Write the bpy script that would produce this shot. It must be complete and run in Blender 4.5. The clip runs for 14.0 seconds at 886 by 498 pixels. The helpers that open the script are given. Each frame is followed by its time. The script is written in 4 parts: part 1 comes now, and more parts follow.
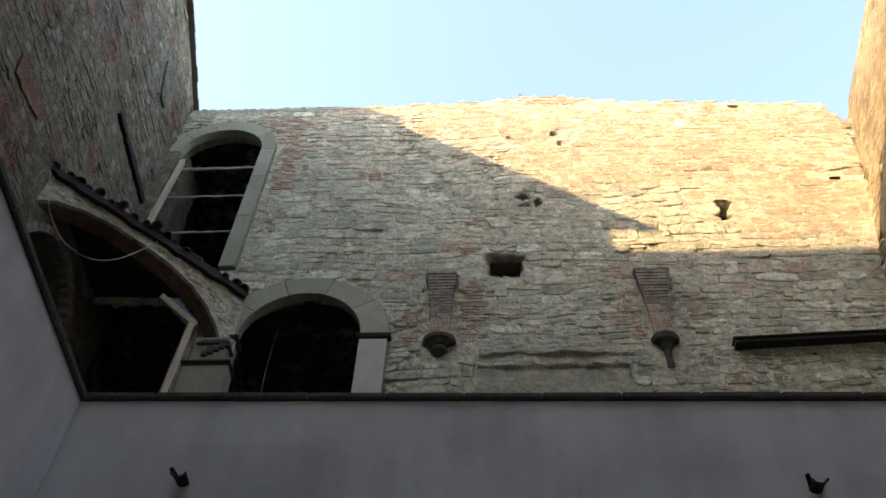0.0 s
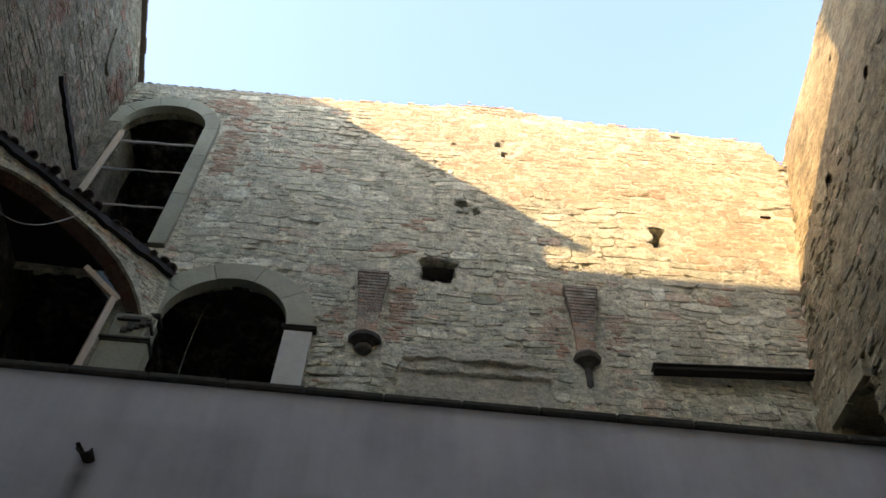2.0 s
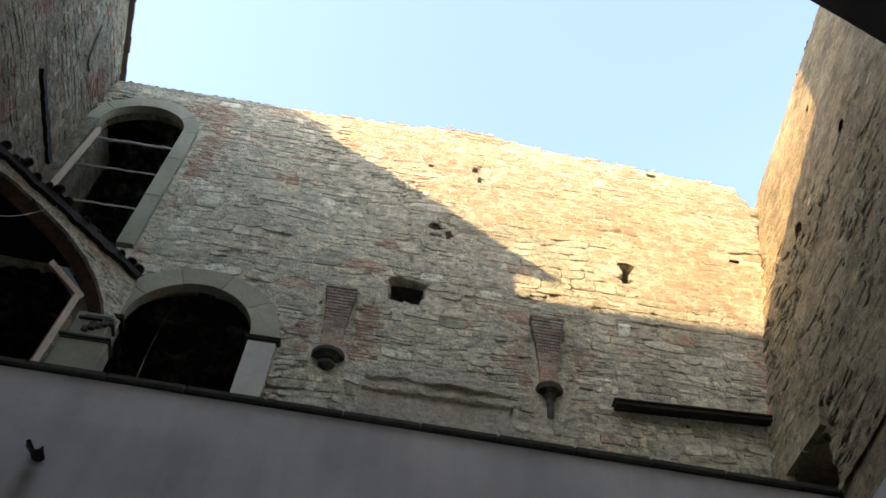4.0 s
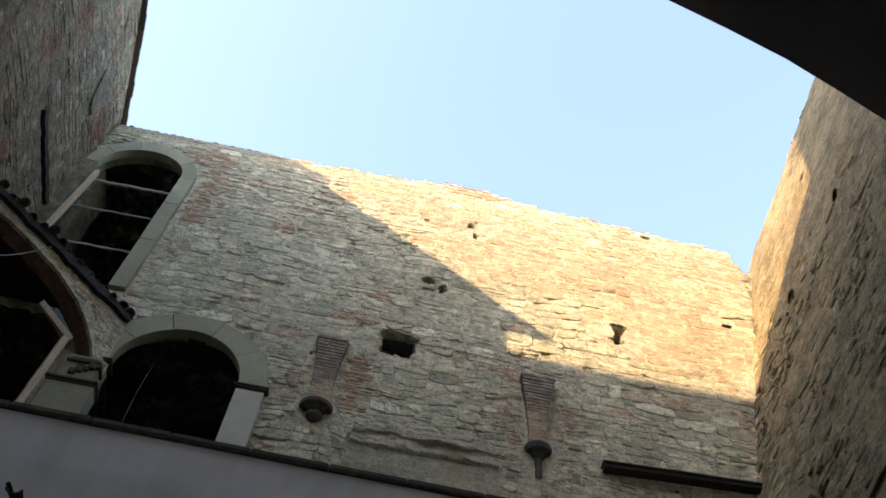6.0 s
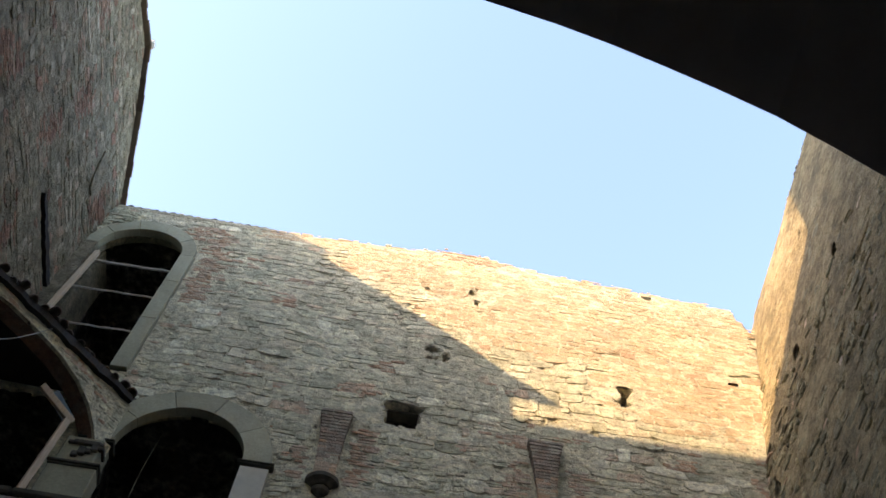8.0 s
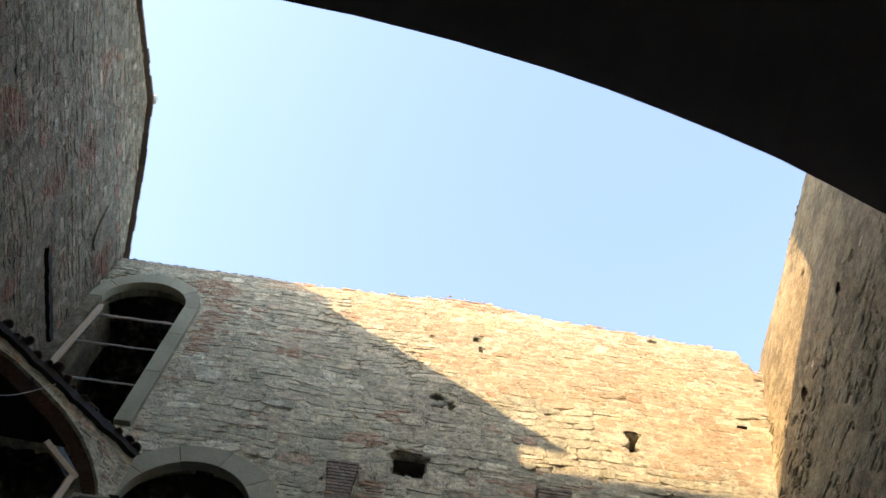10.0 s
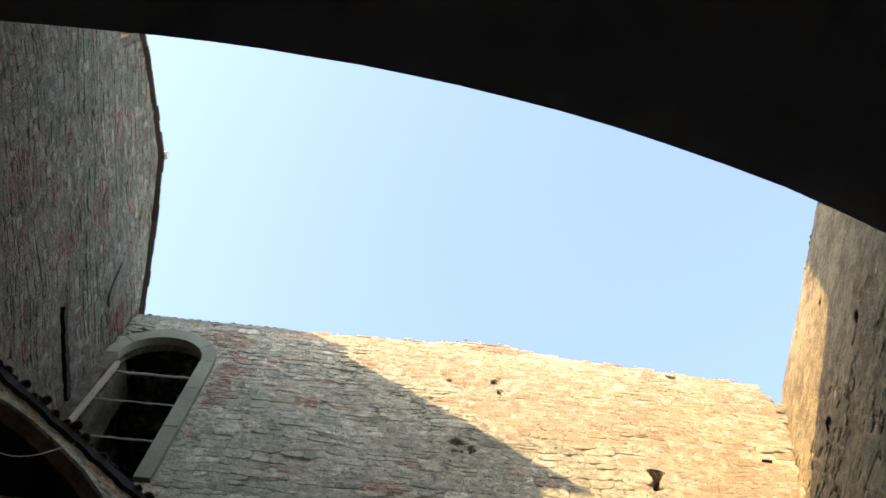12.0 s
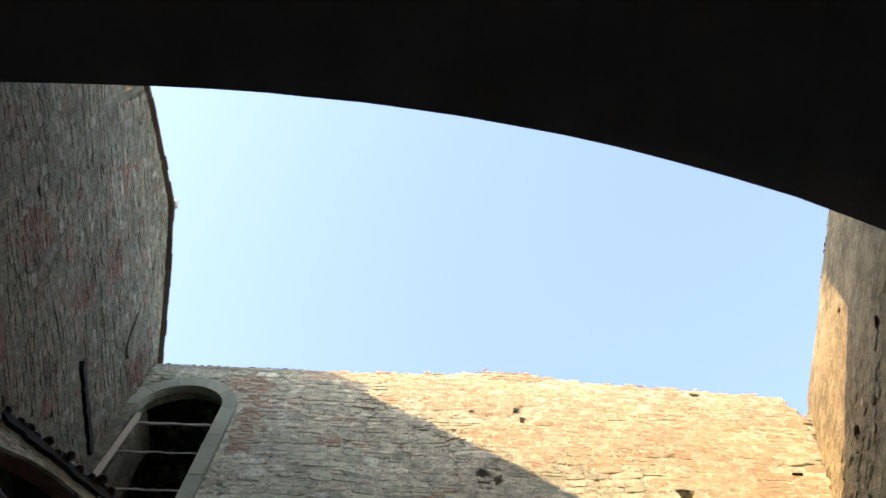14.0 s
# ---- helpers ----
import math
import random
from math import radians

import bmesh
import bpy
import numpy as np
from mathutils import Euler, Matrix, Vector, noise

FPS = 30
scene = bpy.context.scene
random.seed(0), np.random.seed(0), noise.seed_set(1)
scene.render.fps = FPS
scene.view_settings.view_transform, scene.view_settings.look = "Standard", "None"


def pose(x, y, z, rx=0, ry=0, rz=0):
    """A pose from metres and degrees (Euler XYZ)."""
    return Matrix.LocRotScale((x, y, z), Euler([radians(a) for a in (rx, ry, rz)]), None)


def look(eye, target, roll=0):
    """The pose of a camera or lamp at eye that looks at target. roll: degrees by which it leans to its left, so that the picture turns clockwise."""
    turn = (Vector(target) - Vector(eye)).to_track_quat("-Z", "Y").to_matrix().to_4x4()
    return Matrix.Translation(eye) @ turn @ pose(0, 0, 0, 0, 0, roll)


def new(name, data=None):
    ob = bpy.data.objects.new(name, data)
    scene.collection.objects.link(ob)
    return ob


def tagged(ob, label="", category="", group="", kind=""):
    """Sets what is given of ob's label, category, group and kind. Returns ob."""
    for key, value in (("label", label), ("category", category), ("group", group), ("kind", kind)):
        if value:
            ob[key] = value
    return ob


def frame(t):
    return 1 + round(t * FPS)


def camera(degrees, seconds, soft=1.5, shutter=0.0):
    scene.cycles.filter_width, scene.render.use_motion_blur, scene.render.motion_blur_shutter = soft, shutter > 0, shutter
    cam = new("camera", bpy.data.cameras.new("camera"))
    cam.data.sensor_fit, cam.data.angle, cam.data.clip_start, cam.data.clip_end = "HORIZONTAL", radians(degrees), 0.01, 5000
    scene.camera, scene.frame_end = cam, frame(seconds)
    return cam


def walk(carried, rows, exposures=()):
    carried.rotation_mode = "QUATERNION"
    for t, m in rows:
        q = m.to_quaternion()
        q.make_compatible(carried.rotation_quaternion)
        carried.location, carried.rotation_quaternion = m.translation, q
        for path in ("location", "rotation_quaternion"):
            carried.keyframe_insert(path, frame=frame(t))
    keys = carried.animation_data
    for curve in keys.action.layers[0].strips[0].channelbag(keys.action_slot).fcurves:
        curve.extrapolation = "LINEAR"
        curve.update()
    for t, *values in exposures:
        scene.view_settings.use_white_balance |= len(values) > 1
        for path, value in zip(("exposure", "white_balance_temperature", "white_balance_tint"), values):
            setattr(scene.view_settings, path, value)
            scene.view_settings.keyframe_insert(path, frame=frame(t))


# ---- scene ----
cam = camera(49.62, 14.0, 1.6)
EYE = (0.0, 0.0, 1.6)
# seconds, and the turn about x, y and z in degrees: the camera stands still and turns
ROWS = [
    (0, 144.021, -1.83, 2.779),
    (0.5, 143.72, -2.012, 1.682),
    (1, 143.525, -2.452, -0.778),
    (1.5, 143.552, -2.279, -2.512),
    (2, 144.396, -2.044, -4.195),
    (2.5, 144.784, -2.026, -5.333),
    (5, 147.031, -3.476, -10.352),
    (5.5, 147.819, -3.768, -10.695),
    (6, 149.263, -3.753, -10.477),
    (6.5, 150.785, -3.688, -9.824),
    (7, 151.798, -3.377, -9.518),
    (7.5, 152.386, -3.06, -9.112),
    (8, 153.21, -2.79, -8.655),
    (10.5, 156.57, -2.421, -6.994),
    (11, 157.174, -2.411, -6.26),
    (11.5, 157.816, -2.434, -5.708),
    (12, 158.485, -2.293, -5.137),
    (12.5, 158.827, -2.1, -4.461),
    (13, 159.355, -1.907, -3.659),
    (13.5, 159.797, -1.634, -2.679),
    (14, 160.24, -1.751, -1.532),
]
walk(cam, [(t, pose(*EYE, rx, ry, rz)) for t, rx, ry, rz in ROWS], [(0, 2.72, 7300, 16.5), (14, 2.5, 7300, 16.5)])
# ---- light ----
SUN = Vector((1.44, 1.0, -0.86)).normalized()      # the way the sunlight travels
world = bpy.data.worlds.new("sky")
scene.world = world
world.use_nodes = True
wn = world.node_tree.nodes
sky = wn.new("ShaderNodeTexSky")
sky.sky_type, sky.sun_disc = "NISHITA", False
sky.sun_elevation, sky.sun_rotation = radians(26.1), math.atan2(-SUN.x, -SUN.y)
sky.air_density, sky.dust_density, sky.ozone_density = 1.0, 1.2, 1.25
world.node_tree.links.new(sky.outputs["Color"], wn["Background"].inputs["Color"])
wn["Background"].inputs["Strength"].default_value = 0.143
sun = new("sun", bpy.data.lights.new("sun", "SUN"))
sun.data.energy, sun.data.angle, sun.data.color = 1.8, radians(0.53), (1.0, 0.745, 0.46)
sun.matrix_world = look((-30, -20, 30), Vector((-30, -20, 30)) + SUN)


# ---- materials ----
class Nodes:
    """A short hand for building node materials."""

    def __init__(self, name):
        self.mat = bpy.data.materials.new(name)
        self.mat.use_nodes = True
        self.tree = self.mat.node_tree
        self.bsdf = self.tree.nodes["Principled BSDF"]
        self.pos = self.add("ShaderNodeNewGeometry").outputs["Position"]

    def add(self, kind, **values):
        node = self.tree.nodes.new(kind)
        for key, value in values.items():
            node.inputs[key].default_value = value
        return node

    def link(self, a, b):
        self.tree.links.new(a, b)

    def noise(self, scale, detail=4.0, rough=0.6, stretch=None):
        node = self.add("ShaderNodeTexNoise", Scale=scale, Detail=detail, Roughness=rough)
        source = self.pos
        if stretch:
            mapped = self.add("ShaderNodeMapping", Scale=stretch)
            self.link(source, mapped.inputs["Vector"])
            source = mapped.outputs["Vector"]
        self.link(source, node.inputs["Vector"])
        return node.outputs["Fac"]

    def ramp(self, fac, stops):
        node = self.add("ShaderNodeValToRGB")
        el = node.color_ramp.elements
        while len(el) < len(stops):
            el.new(0.5)
        for e, (at, col) in zip(el, stops):
            e.position = at
            e.color = (*col, 1) if len(col) == 3 else col
        self.link(fac, node.inputs["Fac"])
        return node.outputs["Color"]

    def mix(self, fac, a, b, kind="MIX"):
        node = self.add("ShaderNodeMix")
        node.data_type, node.blend_type = "RGBA", kind
        for value, slot in ((fac, node.inputs[0]), (a, node.inputs[6]), (b, node.inputs[7])):
            if isinstance(value, (int, float)):
                slot.default_value = value
            elif isinstance(value, tuple):
                slot.default_value = (*value, 1)
            else:
                self.link(value, slot)
        return node.outputs[2]

    def maths(self, op, a, b=0.0):
        node = self.add("ShaderNodeMath")
        node.operation = op
        for value, slot in ((a, node.inputs[0]), (b, node.inputs[1])):
            if isinstance(value, (int, float)):
                slot.default_value = value
            else:
                self.link(value, slot)
        return node.outputs[0]

    def pick(self):
        """A number of its own for each piece, joined or single."""
        island = self.add("ShaderNodeNewGeometry").outputs["Random Per Island"]
        single = self.add("ShaderNodeObjectInfo").outputs["Random"]
        return self.maths("FRACT", self.maths("ADD", island, single))

    def done(self, colour, rough=0.9, bumps=(), metal=0.0):
        if isinstance(colour, tuple):
            self.bsdf.inputs["Base Color"].default_value = (*colour, 1)
        else:
            self.link(colour, self.bsdf.inputs["Base Color"])
        self.bsdf.inputs["Roughness"].default_value = rough
        self.bsdf.inputs["Metallic"].default_value = metal
        self.bsdf.inputs["Specular IOR Level"].default_value = 0.25
        last = None
        for fac, strength, distance in bumps:
            node = self.add("ShaderNodeBump", Strength=strength, Distance=distance)
            self.link(fac, node.inputs["Height"])
            if last:
                self.link(last, node.inputs["Normal"])
            last = node.outputs["Normal"]
        if last:
            self.link(last, self.bsdf.inputs["Normal"])
        return self.mat


def grey(v):
    return (v, v, v)


def weather(n, col, smear, lime, speck):
    """Lime smears, grime and pits that run over stones and joints alike."""
    stain = n.ramp(n.noise(0.5, 4, 0.6), [(0.35, grey(0.8)), (0.62, grey(1.1))])
    col = n.mix(1.0, col, stain, "MULTIPLY")
    mask = n.ramp(n.noise(2.6, 10, 0.75), [(0.49, grey(0)), (0.62, grey(smear))])
    col = n.mix(mask, col, lime)
    mottle = n.ramp(n.noise(5.5, 9, 0.78, (0.8, 0.8, 1.25)), [(0.3, grey(1 - 0.5 * speck)), (0.5, grey(1.0)), (0.68, grey(1 + 0.35 * speck))])
    col = n.mix(1.0, col, mottle, "MULTIPLY")
    pit = n.ramp(n.noise(9, 8, 0.72, (0.75, 0.75, 1.4)), [(0.6, grey(1.0)), (0.67, grey(1 - 0.75 * speck))])
    return n.mix(1.0, col, pit, "MULTIPLY")


def stone_material(name, tones, moss=0.25, smear=0.7, lime=(0.45, 0.43, 0.35), speck=1.0):
    n = Nodes(name)
    base = n.ramp(n.pick(), tones)
    grain = n.ramp(n.noise(9, 6, 0.7), [(0.25, grey(0.6)), (0.5, grey(1.0)), (0.75, grey(1.3))])
    col = n.mix(1.0, base, grain, "MULTIPLY")
    green = n.maths("MULTIPLY", n.ramp(n.noise(1.3, 5, 0.7), [(0.45, grey(0)), (0.7, grey(1))]), moss)
    col = n.mix(green, col, (0.22, 0.235, 0.15))
    col = weather(n, col, smear, lime, speck)
    return n.done(col, 0.93, [(n.noise(6, 6, 0.75), 1.0, 0.07), (n.noise(30, 4, 0.7), 1.0, 0.017)])


def mortar_material(name, a, b, c, smear=0.7, lime=(0.45, 0.43, 0.35), speck=1.0):
    n = Nodes(name)
    col = n.ramp(n.noise(1.3, 6, 0.7), [(0.3, a), (0.5, b), (0.72, c)])
    grain = n.ramp(n.noise(22, 5, 0.75), [(0.3, grey(0.55)), (0.55, grey(1.0)), (0.75, grey(1.2))])
    col = weather(n, n.mix(1.0, col, grain, "MULTIPLY"), smear, lime, speck)
    return n.done(col, 0.95, [(n.noise(4, 7, 0.75), 1.0, 0.11), (n.noise(26, 4, 0.7), 1.0, 0.02)])


STONE = stone_material("rubble_stone", [(0.0, (0.350, 0.345, 0.239)), (0.12, (0.639, 0.610, 0.435)), (0.25, (0.494, 0.485, 0.339)), (0.4, (0.721, 0.680, 0.487)), (0.52, (0.545, 0.530, 0.372)), (0.64, (0.433, 0.415, 0.292)), (0.76, (0.700, 0.630, 0.453)), (0.88, (0.851, 0.830, 0.639)), (0.95, (0.597, 0.540, 0.382)), (1.0, (0.659, 0.490, 0.334))], 0.3, 0.4, (0.851, 0.809, 0.620), 1.3)
# warm copy of the rubble for the sunlit zone: sunlight put into the colour
STONE_SUNLIT = stone_material("sunlit_ochre_stone", [(0.0, (0.46, 0.35, 0.22)), (0.3, (0.56, 0.44, 0.28)), (0.55, (0.50, 0.37, 0.23)), (0.8, (0.60, 0.49, 0.33)), (1.0, (0.50, 0.32, 0.2))], 0.1, 0.7, (0.66, 0.56, 0.40), 0.55)
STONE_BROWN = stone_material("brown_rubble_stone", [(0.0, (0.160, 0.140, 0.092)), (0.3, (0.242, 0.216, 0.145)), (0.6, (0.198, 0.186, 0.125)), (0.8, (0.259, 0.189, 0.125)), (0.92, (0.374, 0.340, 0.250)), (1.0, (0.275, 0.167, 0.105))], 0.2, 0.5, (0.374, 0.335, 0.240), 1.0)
BRICK = stone_material("old_red_brick", [(0.0, (0.44, 0.28, 0.18)), (0.4, (0.57, 0.375, 0.24)), (0.7, (0.55, 0.43, 0.3)), (1.0, (0.66, 0.49, 0.34))], 0.1, 0.5, (0.60, 0.53, 0.44), 0.7)
BRICK_GREY = stone_material("sooty_brick", [(0.0, (0.27, 0.225, 0.18)), (0.5, (0.36, 0.3, 0.24)), (1.0, (0.4, 0.29, 0.22))], 0.2)
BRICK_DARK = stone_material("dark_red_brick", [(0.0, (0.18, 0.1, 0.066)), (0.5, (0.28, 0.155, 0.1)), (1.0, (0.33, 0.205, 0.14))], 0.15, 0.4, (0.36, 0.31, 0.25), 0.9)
MORTAR = mortar_material("lime_mortar", (0.520, 0.490, 0.348), (0.707, 0.661, 0.477), (0.860, 0.823, 0.622), 0.45, (0.764, 0.704, 0.506), 1.3)
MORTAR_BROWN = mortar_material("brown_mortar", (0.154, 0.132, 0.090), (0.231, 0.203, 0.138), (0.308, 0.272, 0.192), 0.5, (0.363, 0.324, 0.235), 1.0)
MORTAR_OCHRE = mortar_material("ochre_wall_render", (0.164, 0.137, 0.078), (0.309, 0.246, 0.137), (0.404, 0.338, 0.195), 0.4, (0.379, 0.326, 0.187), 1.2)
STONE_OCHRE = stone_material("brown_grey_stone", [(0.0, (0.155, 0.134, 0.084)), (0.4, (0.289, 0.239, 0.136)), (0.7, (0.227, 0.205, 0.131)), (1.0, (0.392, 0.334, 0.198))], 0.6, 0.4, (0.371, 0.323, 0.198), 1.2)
# near-black on purpose: the depth of shade indoors is put into this colour
SHADE_WALL = mortar_material("shade_dark_inner_wall", (0.05, 0.046, 0.04), (0.07, 0.065, 0.056), (0.09, 0.083, 0.073))
MORTAR_GREY = mortar_material("grey_old_plaster", (0.489, 0.451, 0.325), (0.587, 0.541, 0.397), (0.665, 0.618, 0.460), 0.3, (0.724, 0.665, 0.505), 0.7)
# brick for the same sunlit zone, with the sun's warmth painted in
BRICK_SUNLIT = stone_material("sunlit_orange_brick", [(0.0, (0.54, 0.39, 0.24)), (0.4, (0.64, 0.48, 0.3)), (0.7, (0.6, 0.49, 0.32)), (1.0, (0.68, 0.54, 0.36))], 0.05, 0.5, (0.7, 0.6, 0.43), 0.6)


def dressed():
    n = Nodes("grey_sandstone")
    col = n.ramp(n.noise(1.1, 5, 0.6), [(0.3, (0.29, 0.285, 0.2)), (0.7, (0.4, 0.39, 0.28))])
    tone = n.ramp(n.pick(), [(0, grey(0.88)), (1, grey(1.08))])
    grain = n.ramp(n.noise(25, 5, 0.7), [(0.3, grey(0.82)), (0.7, grey(1.1))])
    col = n.mix(1.0, n.mix(1.0, col, tone, "MULTIPLY"), grain, "MULTIPLY")
    return n.done(col, 0.85, [(n.noise(6, 4, 0.6), 0.35, 0.03), (n.noise(45, 3, 0.6), 0.35, 0.006)])


def plaster():
    n = Nodes("white_wall_plaster")
    col = n.ramp(n.noise(0.7, 5, 0.6), [(0.3, (0.47, 0.46, 0.45)), (0.5, (0.58, 0.57, 0.555)), (0.7, (0.64, 0.63, 0.615))])
    run = n.ramp(n.noise(1.0, 5, 0.65, (3.2, 3.2, 0.35)), [(0.35, grey(0.9)), (0.6, grey(1.0))])
    split = n.add("ShaderNodeSeparateXYZ")
    n.link(n.pos, split.inputs["Vector"])
    wide = n.noise(3.0, 5, 0.7)
    for x, z, w, h, colour, most in ((-3.56, 8.5, 0.14, 0.9, (0.10, 0.075, 0.05), 0.75), (3.4, 8.42, 0.12, 0.8, (0.10, 0.075, 0.05), 0.6), (-1.0, 8.45, 0.6, 1.2, (0.30, 0.31, 0.20), 0.55), (-3.1, 9.3, 1.6, 3.0, (0.42, 0.41, 0.37), 0.35), (1.9, 9.9, 0.7, 1.6, (0.40, 0.39, 0.35), 0.35)):
        off = n.maths("ABSOLUTE", n.maths("SUBTRACT", split.outputs["X"], x))
        near = n.maths("SUBTRACT", 1.0, n.maths("DIVIDE", off, n.maths("MULTIPLY", wide, 2 * w)))
        below = n.maths("DIVIDE", n.maths("SUBTRACT", z, split.outputs["Z"]), 0.12)
        fade = n.maths("SUBTRACT", 1.0, n.maths("DIVIDE", n.maths("SUBTRACT", z, split.outputs["Z"]), h))
        mask = n.maths("MULTIPLY", n.maths("MINIMUM", n.maths("MAXIMUM", near, 0.0), 1.0), n.maths("MINIMUM", n.maths("MAXIMUM", below, 0.0), 1.0))
        mask = n.maths("MULTIPLY", n.maths("MULTIPLY", mask, n.maths("MAXIMUM", fade, 0.0)), most)
        col = n.mix(mask, col, colour)
    spot = n.ramp(n.noise(14, 6, 0.8), [(0.68, grey(1.0)), (0.8, grey(0.72))])
    col = n.mix(1.0, n.mix(1.0, col, run, "MULTIPLY"), spot, "MULTIPLY")
    return n.done(col, 0.9, [(n.noise(2.2, 5, 0.6), 0.35, 0.04), (n.noise(60, 3, 0.6), 0.25, 0.004)])


def wooden(name, a, b):
    n = Nodes(name)
    col = n.ramp(n.noise(6, 6, 0.7, (5, 5, 0.6)), [(0.3, a), (0.7, b)])
    return n.done(col, 0.8, [(n.noise(9, 5, 0.7, (6, 6, 0.7)), 0.6, 0.01)])


def roof_tile():
    n = Nodes("weathered_roof_tile")
    col = n.ramp(n.pick(), [(0, (0.10, 0.075, 0.06)), (0.5, (0.16, 0.11, 0.085)), (1, (0.13, 0.115, 0.095))])
    lichen = n.ramp(n.noise(11, 6, 0.75), [(0.5, grey(0)), (0.68, grey(0.6))])
    return n.done(n.mix(lichen, col, (0.15, 0.15, 0.11)), 0.95, [(n.noise(20, 5, 0.7), 0.6, 0.02)])


def simple(name, a, b, scale=8, rough=0.7, metal=0.0):
    n = Nodes(name)
    return n.done(n.ramp(n.noise(scale, 5, 0.65), [(0.3, a), (0.7, b)]), rough, [(n.noise(scale * 5, 3, 0.6), 0.3, 0.005)], metal)


DRESSED, PLASTER, TILE = dressed(), plaster(), roof_tile()
WOOD_PALE = wooden("pale_timber", (0.435, 0.341, 0.232), (0.652, 0.536, 0.392))
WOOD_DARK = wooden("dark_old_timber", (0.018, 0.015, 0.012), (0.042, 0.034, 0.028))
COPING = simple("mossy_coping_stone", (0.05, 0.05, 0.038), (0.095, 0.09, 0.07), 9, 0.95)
RUST = simple("rusty_iron", (0.03, 0.02, 0.014), (0.06, 0.036, 0.022), 14, 0.85, 0.3)
# the vault's shade is put into this dark plaster colour
SHADE_PLASTER = simple("shade_dark_vault_plaster", (0.14, 0.118, 0.1), (0.2, 0.17, 0.145), 2, 0.95)
CABLE = simple("white_cable_sheath", (0.4, 0.39, 0.36), (0.5, 0.49, 0.46), 10, 0.6)
GALV = simple("pale_painted_rod", (0.42, 0.40, 0.36), (0.58, 0.56, 0.52), 20, 0.7)
SHEET = simple("blue_grey_sheet", (0.08, 0.12, 0.15), (0.13, 0.18, 0.21), 12, 0.4)
# out of view and kept pale to bounce light up the walls
GROUND = simple("pale_bounce_paving", (0.42, 0.395, 0.34), (0.53, 0.5, 0.44), 3, 0.9)
TILE_GREY = simple("grey_old_tile", (0.28, 0.275, 0.26), (0.42, 0.41, 0.38), 9, 0.95)
WHITE = simple("pale_lime_stone", (0.50, 0.48, 0.44), (0.62, 0.60, 0.55), 12, 0.8)
PALE_JAMB = simple("pale_plastered_stone", (0.47, 0.455, 0.38), (0.57, 0.55, 0.46), 5, 0.9)
# unseen house front, pale and warm to reflect light into the shaded court
HOUSE_PLASTER = simple("bounce_house_plaster", (0.66, 0.60, 0.50), (0.76, 0.70, 0.59), 1.2, 0.9)
# dark stone that carries painted shade on undercuts and inside the square hole
SHADE_STONE = simple("shade_dark_carved_stone", (0.05, 0.045, 0.038), (0.11, 0.10, 0.08), 10, 0.95)


# ---- building blocks ----
def finish(name, bm, material, parent=None, label=""):
    data = bpy.data.meshes.new(name)
    bmesh.ops.recalc_face_normals(bm, faces=bm.faces)
    bm.to_mesh(data)
    bm.free()
    data.materials.append(material)
    ob = new(name, data)
    ob.parent = parent
    return tagged(ob, label)


def part(name, bm, material, parent, label=""):
    return finish(name, bm, material, parent, label)


def thing(name, label, category, at=(0, 0, 0), group="", kind=""):
    ob = new(name)
    ob.location = at
    ob.empty_display_size = 0.2
    bpy.context.view_layer.update()
    return tagged(ob, label, category, group, kind)


def under(parent, ob):
    """Makes ob a part of parent and leaves it where it stands."""
    ob.parent = parent
    ob.matrix_parent_inverse = Matrix.Translation(parent.location).inverted()
    return ob


def box(bm, lo, hi, turn=None, bevel=0.0):
    made = bmesh.ops.create_cube(bm, size=1)["verts"]
    size, mid = Vector(hi) - Vector(lo), (Vector(hi) + Vector(lo)) / 2
    bmesh.ops.transform(bm, matrix=(turn or Matrix()) @ Matrix.Translation(mid) @ Matrix.Diagonal((*size, 1)), verts=made)
    if bevel:
        edges = list({e for v in made for e in v.link_edges})
        bmesh.ops.bevel(bm, geom=edges, offset=bevel, segments=1, affect="EDGES")
    return bm


def tube(bm, points, radius, sides=6):
    rings = []
    for i, p in enumerate(points):
        a, b = Vector(points[max(i - 1, 0)]), Vector(points[min(i + 1, len(points) - 1)])
        q = (b - a).to_track_quat("Z", "Y")
        rings.append([bm.verts.new(Vector(p) + q @ Vector((radius * math.cos(k * math.tau / sides), radius * math.sin(k * math.tau / sides), 0))) for k in range(sides)])
    for r0, r1 in zip(rings, rings[1:]):
        for k in range(sides):
            bm.faces.new((r0[k], r0[(k + 1) % sides], r1[(k + 1) % sides], r1[k]))
    bm.faces.new(rings[0])
    bm.faces.new(rings[-1])
    return bm


class Face:
    """A wall's face: u runs along it, v is the height, n points out of it."""

    def __init__(self, o, u, v, n):
        self.o, self.u, self.v, self.n = Vector(o), Vector(u), Vector(v), Vector(n).normalized()

    def at(self, u, v, d=0.0):
        return self.o + self.u * u + self.v * v + self.n * d

    def slab(self, outline, holes, thick, front=0.0):
        """A wall with real openings."""
        bm = bmesh.new()
        edges = []
        for loop in [outline, *holes]:
            vs = [bm.verts.new(self.at(u, v, front)) for u, v in loop]
            edges += [bm.edges.new((a, b)) for a, b in zip(vs, vs[1:] + vs[:1])]
        bmesh.ops.triangle_fill(bm, use_beauty=True, edges=edges, normal=self.n)
        out = bmesh.ops.extrude_face_region(bm, geom=list(bm.faces))["geom"]
        moved = [g for g in out if isinstance(g, bmesh.types.BMVert)]
        bmesh.ops.translate(bm, vec=-self.n * thick, verts=moved)
        return bm


BACK = Face((0, 10, 0), (1, 0, 0), (0, 0, 1), (0, -1, 0))
